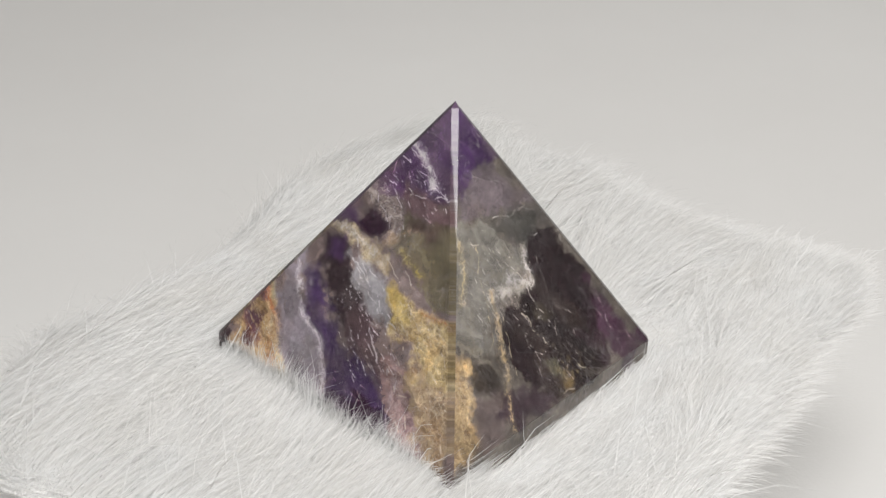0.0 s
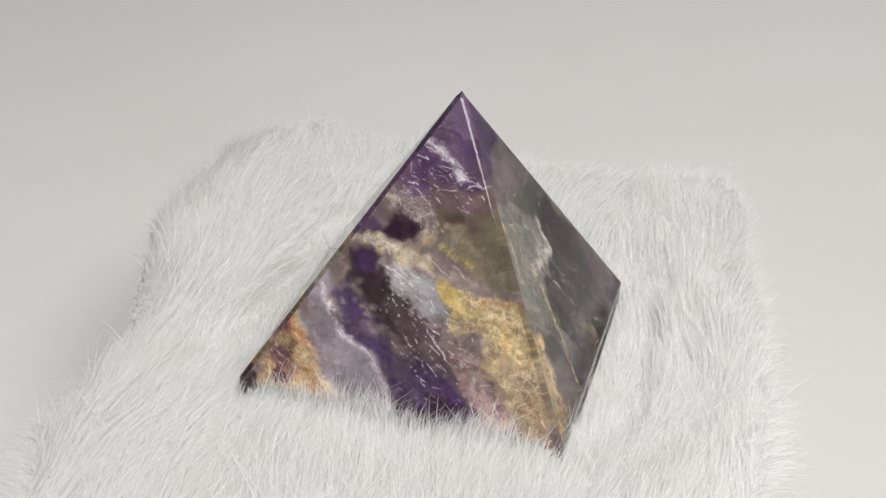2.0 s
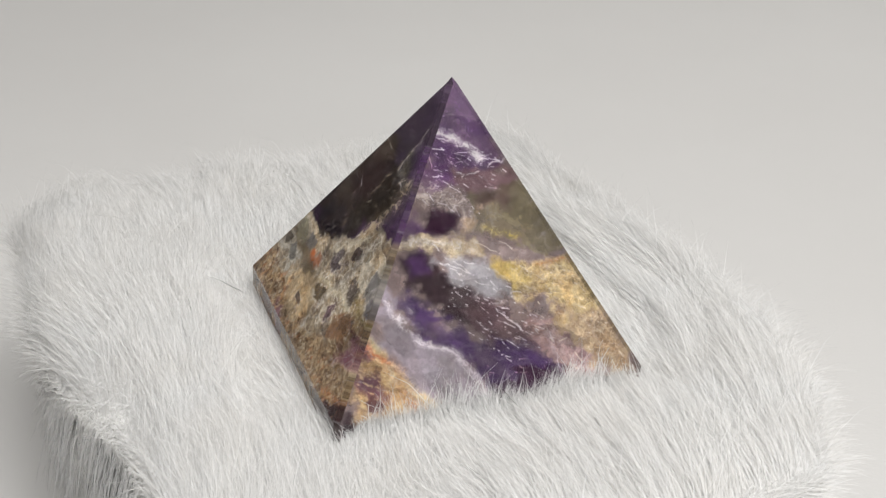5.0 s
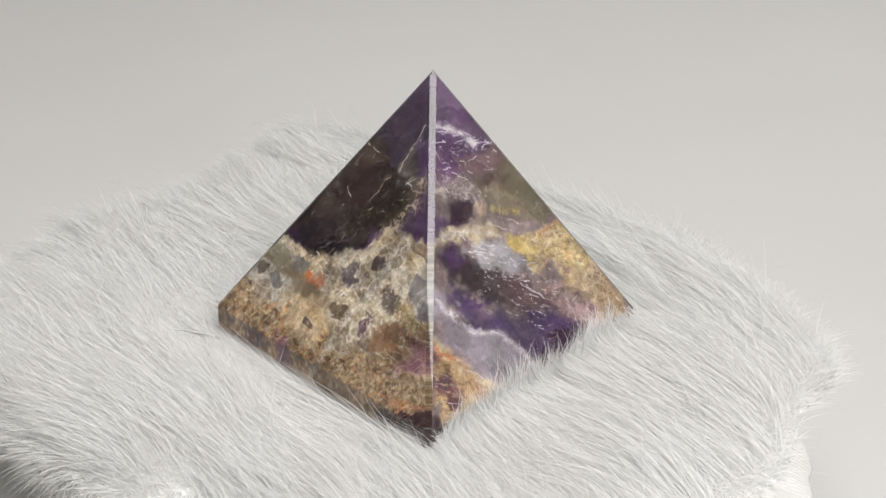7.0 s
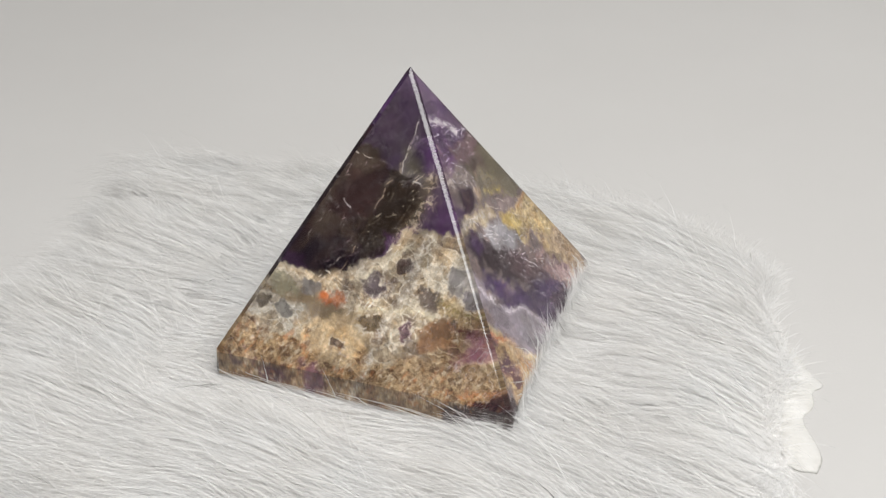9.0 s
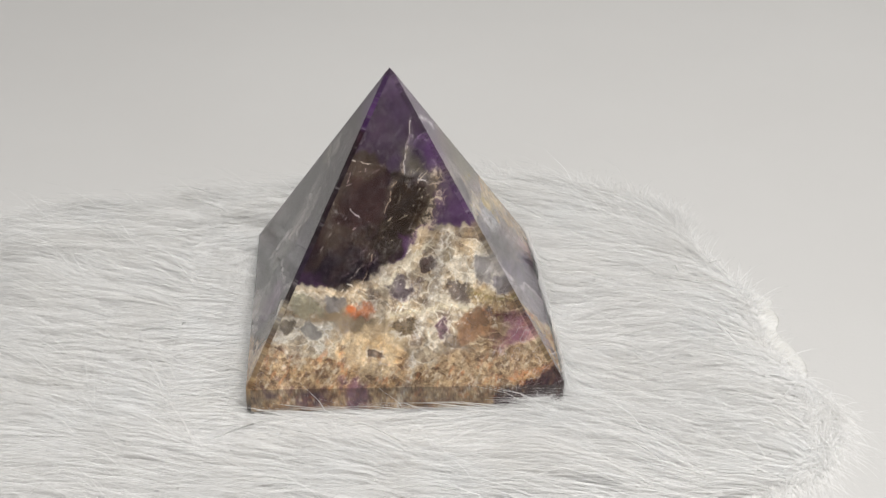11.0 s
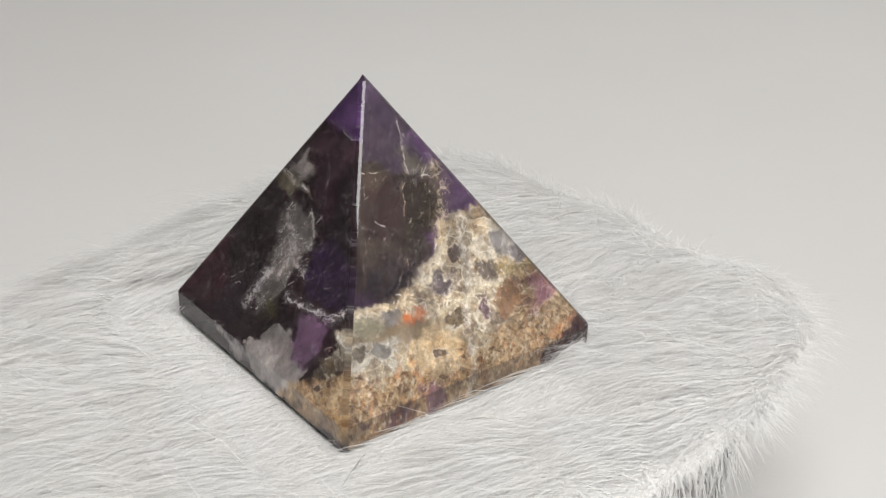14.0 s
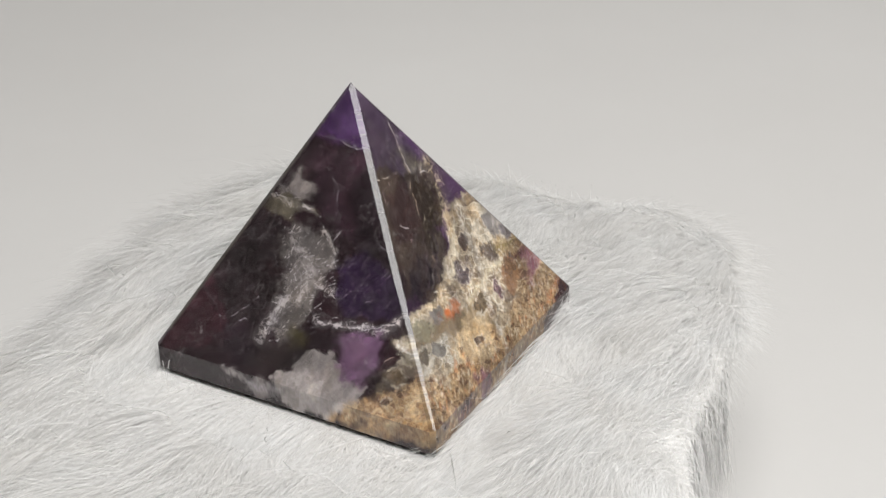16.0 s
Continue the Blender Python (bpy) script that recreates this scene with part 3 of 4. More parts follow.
        area((90, 72, 80), [(0.264, 0.467), (0.323, 0.481), (0.388, 0.433), (0.464, 0.350), (0.520, 0.302), (0.576, 0.253), (0.528, 0.214), (0.441, 0.225), (0.375, 0.290), (0.326, 0.357), (0.278, 0.406)])
        area((116, 98, 114), [(0.431, 0.330), (0.537, 0.303), (0.615, 0.203), (0.687, 0.156), (0.658, 0.101), (0.553, 0.128), (0.460, 0.208)], o=0.8)
        area((92, 70, 142), [(0.233, 0.332), (0.275, 0.344), (0.368, 0.272), (0.443, 0.207), (0.534, 0.144), (0.621, 0.133), (0.729, 0.071), (0.755, -0.032), (0.602, -0.045), (0.494, 0.017), (0.452, 0.102), (0.359, 0.183), (0.286, 0.221)])
        area((70, 42, 86), [(0.493, 0.026), (0.559, 0.058), (0.644, 0.065), (0.739, 0.055), (0.769, -0.084), (0.507, -0.123)])
        area((92, 66, 132), [(0.290, 0.469), (0.315, 0.480), (0.336, 0.429), (0.302, 0.426)])
        area((190, 186, 192), [(0.378, 0.441), (0.448, 0.438), (0.528, 0.408), (0.593, 0.352), (0.614, 0.309), (0.536, 0.312), (0.455, 0.358)])
        area((158, 128, 130), [(0.683, 0.209), (0.822, 0.185), (0.885, 0.049), (0.911, -0.054), (0.772, -0.031), (0.729, 0.071), (0.632, 0.205)])
        breccia((196, 172, 166), [(0.683, 0.209), (0.822, 0.185), (0.885, 0.049), (0.911, -0.054), (0.772, -0.031), (0.729, 0.071), (0.632, 0.205)], r=0.03, o=0.45, dark=(126, 96, 102), mid=(160, 130, 126))
        area((178, 152, 118), [(0.712, 0.264), (0.865, 0.276), (0.906, 0.192), (1.001, -0.012), (0.908, -0.019), (0.829, 0.097)])
        breccia((214, 192, 154), [(0.712, 0.264), (0.865, 0.276), (0.906, 0.192), (1.001, -0.012), (0.908, -0.019), (0.829, 0.097)], r=0.022, o=0.55, dark=(122, 92, 70), mid=(172, 144, 112))
        area((188, 162, 104), [(0.587, 0.413), (0.665, 0.402), (0.810, 0.413), (0.852, 0.328), (0.903, 0.226), (0.802, 0.218), (0.710, 0.282), (0.615, 0.292)])
        breccia((220, 200, 150), [(0.587, 0.413), (0.665, 0.402), (0.810, 0.413), (0.852, 0.328), (0.903, 0.226), (0.802, 0.218), (0.710, 0.282), (0.615, 0.292)], r=0.02, o=0.6, dark=(116, 100, 66), mid=(180, 154, 104))
        area((204, 176, 84), [(0.593, 0.405), (0.641, 0.391), (0.672, 0.331), (0.620, 0.336)], o=0.7)
        area((178, 166, 178), [(0.185, 0.381), (0.235, 0.314), (0.287, 0.212), (0.377, 0.166), (0.437, 0.083), (0.487, -0.001), (0.498, -0.124), (0.386, -0.115), (0.291, -0.017), (0.211, 0.100), (0.148, 0.219), (0.166, 0.309)])
        area((196, 188, 196), [(0.276, 0.141), (0.365, 0.112), (0.426, 0.011), (0.378, -0.028), (0.302, 0.054)], o=0.5)
        area((176, 146, 104), [(0.101, 0.268), (0.208, 0.135), (0.286, 0.035), (0.383, -0.080), (0.302, -0.140), (0.015, -0.022), (0.044, 0.033), (0.066, 0.177)])
        breccia((214, 184, 134), [(0.101, 0.268), (0.208, 0.135), (0.286, 0.035), (0.383, -0.080), (0.302, -0.140), (0.015, -0.022), (0.044, 0.033), (0.066, 0.177)], r=0.02, o=0.6, dark=(134, 92, 64), mid=(178, 144, 100))
        area((128, 86, 98), [(0.062, 0.123), (0.132, 0.111), (0.165, 0.043), (0.094, 0.055)])
        area((120, 84, 98), [(0.104, 0.233), (0.074, 0.177), (0.117, 0.181)])
        area((120, 80, 80), [(0.079, 0.036), (0.111, 0.056), (0.124, 0.013), (0.085, 0.005)])
        area((58, 36, 62), [(-0.016, 0.028), (0.026, 0.049), (0.049, -0.020), (0.138, -0.048), (0.128, -0.119), (-0.016, -0.060)])
        vein((180, 104, 48), [(0.114, 0.216), (0.191, 0.134), (0.233, 0.049), (0.238, -0.039)], w=0.026)
        vein((206, 188, 150), [(0.182, 0.133), (0.269, 0.034), (0.345, -0.048)], w=0.03)
        vein((150, 140, 92), [(0.118, 0.270), (0.169, 0.185)], w=0.014)
        vein((196, 184, 176), [(0.332, 0.668), (0.402, 0.656), (0.465, 0.625), (0.495, 0.583)], w=0.03)
        vein((214, 208, 212), [(0.414, 0.843), (0.473, 0.826), (0.537, 0.781), (0.561, 0.765)], w=0.016)
        vein((170, 150, 66), [(0.560, 0.522), (0.641, 0.488)], w=0.014)
        vein((184, 124, 56), [(0.692, 0.395), (0.777, 0.402), (0.839, 0.380)], w=0.012)
        vein((216, 208, 216), [(0.197, 0.347), (0.268, 0.228), (0.360, 0.174), (0.445, 0.084), (0.482, -0.002)], w=0.012)
        vein((206, 196, 184), [(0.241, 0.524), (0.328, 0.520), (0.416, 0.502), (0.505, 0.469)], w=0.018)
        area((204, 176, 146), [(0.494, 0.592), (0.542, 0.590), (0.535, 0.559), (0.489, 0.547)])
        crack((222, 216, 222), [(0.414, 0.843), (0.491, 0.817), (0.561, 0.765)])
        crack((216, 208, 216), [(0.522, 0.762), (0.584, 0.741), (0.663, 0.720)])
        crack((216, 210, 214), [(0.484, 0.706), (0.568, 0.722), (0.644, 0.740)])
        crack((210, 204, 212), [(0.549, 0.898), (0.582, 0.891)])
        crack((216, 210, 210), [(0.644, 0.740), (0.674, 0.694), (0.724, 0.610), (0.737, 0.566)])
        crack((200, 190, 180), [(0.468, 0.501), (0.539, 0.471), (0.611, 0.433)])
        crack((196, 186, 176), [(0.518, 0.514), (0.589, 0.488), (0.662, 0.445)])
        crack((226, 222, 226), [(0.378, 0.441), (0.478, 0.387), (0.553, 0.322), (0.620, 0.299)])
        crack((226, 222, 226), [(0.448, 0.438), (0.527, 0.412), (0.593, 0.352)])
        crack((210, 204, 206), [(0.346, 0.518), (0.403, 0.452), (0.497, 0.371)])
        crack((206, 200, 206), [(0.520, 0.302), (0.577, 0.236), (0.635, 0.170)])
        crack((196, 184, 196), [(0.287, 0.212), (0.378, 0.163), (0.455, 0.067)], w=0.003)
        crack((190, 178, 190), [(0.644, 0.259), (0.692, 0.201), (0.726, 0.106), (0.759, -0.032)])
        crack((170, 150, 190), [(0.338, 0.695), (0.385, 0.752), (0.396, 0.820)])
        crack((200, 176, 150), [(0.819, 0.220), (0.867, 0.153), (0.902, 0.050)])
        glint_cracks((226, 220, 228), [(0.378, 0.441), (0.593, 0.352), (0.686, 0.174), (0.556, 0.093), (0.366, 0.289)], count=44, w=0.006, o=0.8)
        glint_cracks((226, 218, 228), [(0.419, 0.852), (0.653, 0.737), (0.495, 0.583), (0.316, 0.658)], count=40, w=0.006, o=0.8)
        glint_cracks((220, 206, 186), [(0.587, 0.413), (0.849, 0.363), (0.972, 0.021), (0.769, 0.004), (0.646, 0.241)], count=50, w=0.006, o=0.7)
        glint_cracks((196, 176, 212), [(0.447, 0.154), (0.728, 0.089), (0.740, -0.051), (0.514, -0.017)], count=24, w=0.005, o=0.5)
        flecks((224, 196, 140), [(0.095, 0.232), (0.286, 0.035), (0.333, -0.102), (0.031, -0.003)], r=0.008, o=0.7)
    if face == 2:
        lay((168, 146, 112), np.ones(len(u)))
        area((66, 50, 56), [(0.521, 1.210), (0.262, 0.846), (0.106, 0.554), (0.012, 0.300), (0.252, 0.323), (0.420, 0.332), (0.526, 0.402), (0.594, 0.468), (0.668, 0.571), (0.865, 0.589), (0.754, 0.859)])
        area((96, 84, 126), [(0.521, 1.210), (0.337, 0.857), (0.317, 0.732), (0.499, 0.701), (0.667, 0.681), (0.694, 0.846)])
        area((100, 74, 138), [(0.558, 0.829), (0.707, 0.807), (0.782, 0.560), (0.732, 0.491), (0.659, 0.516), (0.645, 0.665), (0.591, 0.744)])
        area((84, 62, 60), [(0.330, 0.694), (0.477, 0.681), (0.451, 0.519), (0.353, 0.493), (0.286, 0.536)])
        area((66, 56, 44), [(0.505, 0.678), (0.605, 0.650), (0.611, 0.576), (0.538, 0.474), (0.449, 0.392), (0.418, 0.432)])
        area((40, 30, 44), [(0.272, 0.447), (0.402, 0.451), (0.428, 0.376), (0.382, 0.327), (0.179, 0.322), (0.221, 0.416)])
        area((68, 50, 92), [(0.159, 0.369), (0.243, 0.378), (0.252, 0.323), (0.149, 0.308)])
        area((128, 118, 102), [(0.532, 0.786), (0.545, 0.693), (0.609, 0.678), (0.591, 0.744)])
        area((100, 72, 134), [(0.665, 0.608), (0.723, 0.556), (0.713, 0.493), (0.637, 0.500)])
        area((98, 72, 124), [(0.525, 0.457), (0.600, 0.504), (0.625, 0.483), (0.544, 0.400), (0.492, 0.369)])
        breccia((200, 174, 134), [(0.023, 0.136), (0.302, 0.174), (0.417, 0.196), (0.510, 0.076), (0.690, 0.127), (0.826, 0.130), (0.960, 0.114), (1.029, 0.050), (0.869, -0.078), (0.555, -0.111), (-0.033, -0.104)], r=0.024, o=0.95, dark=(108, 78, 60), mid=(164, 134, 96))
        breccia((196, 168, 122), [(0.032, 0.082), (0.291, 0.103), (0.501, 0.023), (0.773, 0.044), (0.983, 0.018), (0.869, -0.078), (0.555, -0.111), (-0.033, -0.104)], r=0.013, o=0.5, dark=(104, 72, 56), mid=(160, 128, 90))
        area((182, 168, 144), [(0.587, 0.487), (0.656, 0.498), (0.751, 0.489), (0.815, 0.408), (0.873, 0.291), (0.803, 0.224), (0.702, 0.199), (0.584, 0.067), (0.529, 0.074), (0.497, 0.223), (0.405, 0.234), (0.283, 0.284), (0.175, 0.296), (0.115, 0.267), (0.142, 0.318), (0.327, 0.329), (0.420, 0.332), (0.514, 0.385)])
        breccia((218, 208, 188), [(0.587, 0.487), (0.656, 0.498), (0.751, 0.489), (0.815, 0.408), (0.873, 0.291), (0.803, 0.224), (0.702, 0.199), (0.584, 0.067), (0.529, 0.074), (0.497, 0.223), (0.405, 0.234), (0.283, 0.284), (0.175, 0.296), (0.115, 0.267), (0.142, 0.318), (0.327, 0.329), (0.420, 0.332), (0.514, 0.385)], r=0.044, o=0.85, dark=(112, 90, 78), mid=(164, 146, 118))
        area((176, 168, 150), [(0.089, 0.217), (0.235, 0.217), (0.302, 0.174), (0.273, 0.105), (0.144, 0.103), (0.078, 0.147)])
        breccia((226, 222, 212), [(0.089, 0.217), (0.235, 0.217), (0.302, 0.174), (0.273, 0.105), (0.144, 0.103), (0.078, 0.147)], r=0.03, o=0.7, dark=(136, 122, 104), mid=(184, 172, 150))
        area((214, 188, 144), [(0.305, 0.191), (0.420, 0.214), (0.485, 0.152), (0.449, 0.048), (0.303, 0.066)], o=0.6)
        area((146, 120, 88), [(0.711, 0.308), (0.874, 0.300), (0.977, 0.093), (0.763, 0.100), (0.674, 0.148)], o=0.75)
        breccia((206, 188, 150), [(0.711, 0.308), (0.874, 0.300), (0.977, 0.093), (0.763, 0.100), (0.674, 0.148)], r=0.034, o=0.7, dark=(104, 76, 60), mid=(152, 122, 86))
        pebble((128, 100, 94), (0.595, 0.382), 0.0313, 0.0243)
        pebble((138, 118, 130), (0.501, 0.31), 0.0413, 0.0324)
        pebble((150, 130, 112), (0.678, 0.285), 0.0453, 0.0406)
        pebble((132, 106, 66), (0.509, 0.185), 0.0473, 0.0283)
        pebble((130, 104, 128), (0.632, 0.184), 0.0303, 0.0334)
        pebble((182, 176, 172), (0.283, 0.284), 0.0362, 0.0275)
        pebble((192, 184, 150), (0.179, 0.269), 0.0543, 0.0395)
        pebble((150, 132, 106), (0.74, 0.217), 0.0382, 0.0436)
        pebble((202, 196, 192), (0.782, 0.356), 0.0543, 0.0475)
        pebble((166, 158, 162), (0.833, 0.31), 0.0313, 0.0375)
        pebble((150, 134, 110), (0.131, 0.194), 0.0322, 0.0243)
        pebble((190, 186, 178), (0.209, 0.17), 0.0362, 0.0314)
        pebble((142, 110, 86), (0.404, 0.116), 0.0221, 0.0141)
        pebble((156, 124, 92), (0.54, 0.145), 0.0252, 0.0192)
        pebble((150, 128, 104), (0.664, 0.145), 0.0272, 0.0182)
        area((196, 108, 48), [(0.336, 0.269), (0.377, 0.273), (0.411, 0.251), (0.385, 0.229), (0.340, 0.238)])
        area((136, 94, 122), [(0.837, 0.193), (0.897, 0.204), (0.941, 0.172), (0.907, 0.148), (0.818, 0.140)])
        area((150, 112, 78), [(0.697, 0.227), (0.759, 0.248), (0.759, 0.193), (0.693, 0.145)])
        area((116, 80, 94), [(0.038, 0.002), (0.093, 0.012), (0.094, -0.041), (0.030, -0.050)])
        area((120, 84, 92), [(0.119, 0.000), (0.243, -0.020), (0.264, -0.063), (0.118, -0.062)])
        area((122, 92, 114), [(0.313, 0.011), (0.368, 0.007), (0.363, -0.076), (0.308, -0.075)])
        area((58, 36, 58), [(0.812, -0.007), (0.868, 0.032), (0.942, 0.064), (1.097, 0.097), (1.104, -0.090), (0.755, -0.174)])
        vein((142, 126, 72), [(0.728, 0.297), (0.809, 0.261), (0.879, 0.271)], w=0.022)
        vein((112, 72, 68), [(0.766, 0.238), (0.859, 0.209), (0.921, 0.230)], w=0.016)
        vein((192, 132, 82), [(0.827, 0.019), (0.931, 0.058), (0.982, 0.065)], w=0.014)
        vein((176, 156, 126), [(0.639, 0.684), (0.646, 0.610), (0.593, 0.523), (0.560, 0.435)], w=0.034)
        vein((216, 208, 194), [(0.644, 0.481), (0.623, 0.355), (0.562, 0.216), (0.511, 0.058)], w=0.018)
        vein((206, 196, 178), [(0.526, 0.056), (0.478, -0.064)], w=0.014)
        vein((200, 188, 160), [(0.434, 0.303), (0.511, 0.367), (0.591, 0.450)], w=0.02)
        vein((196, 184, 150), [(0.460, 0.227), (0.595, 0.248), (0.711, 0.253)], w=0.014)
        crack((210, 200, 190), [(0.350, 0.725), (0.425, 0.707), (0.507, 0.693)], w=0.0028)
        crack((168, 146, 124), [(0.561, 0.848), (0.518, 0.677), (0.451, 0.519), (0.375, 0.337)], w=0.003)
        crack((210, 204, 200), [(0.566, 0.853), (0.533, 0.767), (0.524, 0.676), (0.597, 0.660)])
        crack((190, 172, 150), [(0.623, 0.704), (0.647, 0.619), (0.602, 0.540)])
        crack((206, 200, 214), [(0.666, 0.562), (0.727, 0.556)])
        crack((190, 180, 184), [(0.350, 0.566), (0.362, 0.546), (0.382, 0.533)])
        crack((150, 136, 130), [(0.306, 0.660), (0.295, 0.535), (0.251, 0.431)])
        crack((170, 156, 150), [(0.329, 0.342), (0.385, 0.399), (0.424, 0.467)])
        crack((226, 220, 206), [(0.656, 0.498), (0.664, 0.406), (0.685, 0.330)])
        crack((220, 212, 196), [(0.499, 0.350), (0.561, 0.325), (0.598, 0.266)])
        crack((224, 216, 200), [(0.327, 0.329), (0.413, 0.287), (0.464, 0.254)])
        glint_cracks((230, 222, 208), [(0.286, 0.301), (0.594, 0.468), (0.815, 0.408), (0.702, 0.199), (0.516, 0.112)], count=55, w=0.0063, o=0.7)
        glint_cracks((196, 180, 158), [(0.508, 0.696), (0.648, 0.683), (0.600, 0.504), (0.412, 0.396)], count=26, w=0.0054, o=0.6)
        glint_cracks((168, 160, 180), [(0.333, 0.712), (0.477, 0.681), (0.385, 0.344), (0.219, 0.345)], count=24, w=0.0045, o=0.5)
        flecks((120, 82, 62), [(0.035, 0.099), (0.296, 0.138), (0.507, 0.058), (0.782, 0.098), (0.970, 0.057), (0.852, -0.058), (0.558, -0.093), (-0.010, -0.071)], r=0.011, o=0.75)
        flecks((198, 124, 68), [(0.035, 0.099), (0.296, 0.138), (0.507, 0.058), (0.782, 0.098), (0.970, 0.057), (0.852, -0.058), (0.558, -0.093), (-0.010, -0.071)], r=0.013, o=0.6)
        flecks((230, 216, 188), [(0.038, 0.117), (0.302, 0.174), (0.507, 0.058), (0.785, 0.116), (0.974, 0.075), (0.852, -0.058), (0.558, -0.093), (-0.010, -0.071)], r=0.009, o=0.6)
    if face == 0:
        lay((132, 122, 112), np.ones(len(u)))
        area((92, 64, 138), [(0.516, 1.055), (0.369, 0.846), (0.384, 0.757), (0.481, 0.749), (0.590, 0.805), (0.570, 0.878)])
        area((134, 120, 126), [(0.406, 0.758), (0.582, 0.789), (0.695, 0.614), (0.458, 0.645), (0.364, 0.699)])
        area((104, 102, 94), [(0.443, 0.642), (0.563, 0.634), (0.703, 0.601), (0.716, 0.567), (0.578, 0.522), (0.473, 0.564)])
        area((150, 146, 136), [(0.324, 0.696), (0.450, 0.629), (0.582, 0.502), (0.539, 0.442), (0.563, 0.403), (0.396, 0.405), (0.291, 0.243), (0.169, 0.372)])
        area((162, 154, 138), [(0.169, 0.372), (0.291, 0.243), (0.287, 0.207), (0.183, 0.320)])
        area((92, 82, 72), [(0.182, 0.292), (0.276, 0.212), (0.268, 0.140), (0.160, 0.191)])
        area((128, 112, 108), [(0.174, 0.165), (0.290, 0.129), (0.289, 0.015), (0.129, 0.018)])
        area((182, 152, 106), [(0.133, 0.351), (0.193, 0.287), (0.156, 0.155), (0.126, 0.039), (-0.010, -0.004)])
        breccia((216, 190, 140), [(0.133, 0.351), (0.193, 0.287), (0.156, 0.155), (0.126, 0.039), (-0.010, -0.004)], r=0.022, o=0.6, dark=(132, 100, 70), mid=(180, 150, 106))
        area((54, 38, 44), [(0.618, 0.517), (0.720, 0.516), (0.813, 0.310), (0.816, 0.005), (0.567, -0.001), (0.448, 0.055), (0.357, 0.213), (0.369, 0.322), (0.527, 0.389)])
        area((36, 26, 28), [(0.511, 0.357), (0.611, 0.295), (0.747, 0.117), (0.790, 0.016), (0.631, 0.008), (0.543, 0.128), (0.442, 0.329)])
        area((96, 68, 104), [(0.813, 0.310), (0.884, 0.138), (1.014, 0.009), (0.881, -0.056), (0.790, 0.016), (0.797, 0.155)])
        area((80, 58, 68), [(0.619, 0.252), (0.781, 0.122), (0.829, -0.001), (0.777, -0.009)])
        area((100, 80, 90), [(0.319, 0.135), (0.495, 0.032), (0.303, -0.011), (0.260, 0.068)])
        area((132, 126, 102), [(0.495, 0.150), (0.555, 0.123), (0.567, 0.058), (0.511, 0.094)])
        area((172, 140, 72), [(0.575, 0.074), (0.604, 0.061), (0.587, 0.009), (0.551, 0.026)])
        area((112, 104, 86), [(0.547, 0.342), (0.607, 0.287), (0.563, 0.257), (0.523, 0.294)], o=0.6)
        vein((206, 200, 196), [(0.473, 0.450), (0.563, 0.403), (0.571, 0.506)], w=0.02)
        vein((180, 172, 160), [(0.374, 0.415), (0.469, 0.413), (0.547, 0.400)], w=0.02)
        vein((186, 160, 112), [(0.381, 0.430), (0.351, 0.311), (0.316, 0.155), (0.278, 0.021)], w=0.014)
        vein((190, 170, 120), [(0.320, 0.624), (0.305, 0.537), (0.245, 0.450)], w=0.018)
        crack((214, 208, 202), [(0.444, 0.645), (0.574, 0.630), (0.714, 0.593)], w=0.003)
        crack((214, 208, 202), [(0.523, 0.525), (0.638, 0.528), (0.753, 0.523)], w=0.003)
        crack((200, 194, 190), [(0.724, 0.554), (0.749, 0.515), (0.737, 0.460)])
        crack((176, 164, 158), [(0.622, 0.466), (0.627, 0.328), (0.587, 0.188), (0.595, 0.085)])
        crack((190, 170, 130), [(0.375, 0.584), (0.344, 0.408), (0.302, 0.238)])
        crack((180, 160, 120), [(0.373, 0.358), (0.358, 0.270), (0.357, 0.184)])
        crack((176, 160, 130), [(0.396, 0.348), (0.384, 0.239), (0.372, 0.129)])
        crack((176, 166, 160), [(0.539, 0.384), (0.543, 0.246), (0.551, 0.203)])
        crack((196, 186, 170), [(0.349, 0.612), (0.435, 0.541), (0.519, 0.431)])
        crack((150, 136, 140), [(0.619, 0.252), (0.747, 0.117), (0.811, -0.004)])
        crack((186, 174, 170), [(0.672, 0.029), (0.575, 0.015), (0.519, 0.021)])
        crack((170, 160, 166), [(0.839, 0.239), (0.844, 0.155), (0.850, 0.071)])
        crack((200, 190, 160), [(0.639, 0.085), (0.705, 0.034), (0.677, 0.007)])
        crack((176, 166, 150), [(0.476, 0.314), (0.527, 0.214), (0.615, 0.096)])
        glint_cracks((206, 198, 190), [(0.383, 0.655), (0.606, 0.492), (0.527, 0.389), (0.343, 0.295), (0.241, 0.415)], count=30, w=0.0061, o=0.6)
        glint_cracks((190, 178, 176), [(0.434, 0.370), (0.688, 0.302), (0.714, 0.051), (0.456, 0.070)], count=50, w=0.0054, o=0.7)
        glint_cracks((170, 156, 176), [(0.805, 0.293), (0.929, 0.036), (0.790, 0.016)], count=14, w=0.005, o=0.5)
        flecks((212, 182, 112), [(0.511, 0.182), (0.689, 0.062), (0.575, 0.015)], r=0.009, o=0.6)
    if face == 1:
        lay((62, 44, 52), np.ones(len(u)))
        area((98, 66, 144), [(0.488, 1.050), (0.411, 0.827), (0.503, 0.828), (0.604, 0.827), (0.631, 0.837)])
        area((86, 62, 76), [(0.411, 0.827), (0.586, 0.818), (0.714, 0.596), (0.674, 0.511), (0.543, 0.554), (0.457, 0.667), (0.407, 0.750)])
        area((54, 38, 48), [(0.619, 0.759), (0.767, 0.534), (0.835, 0.404), (0.745, 0.455), (0.647, 0.542), (0.581, 0.657)])
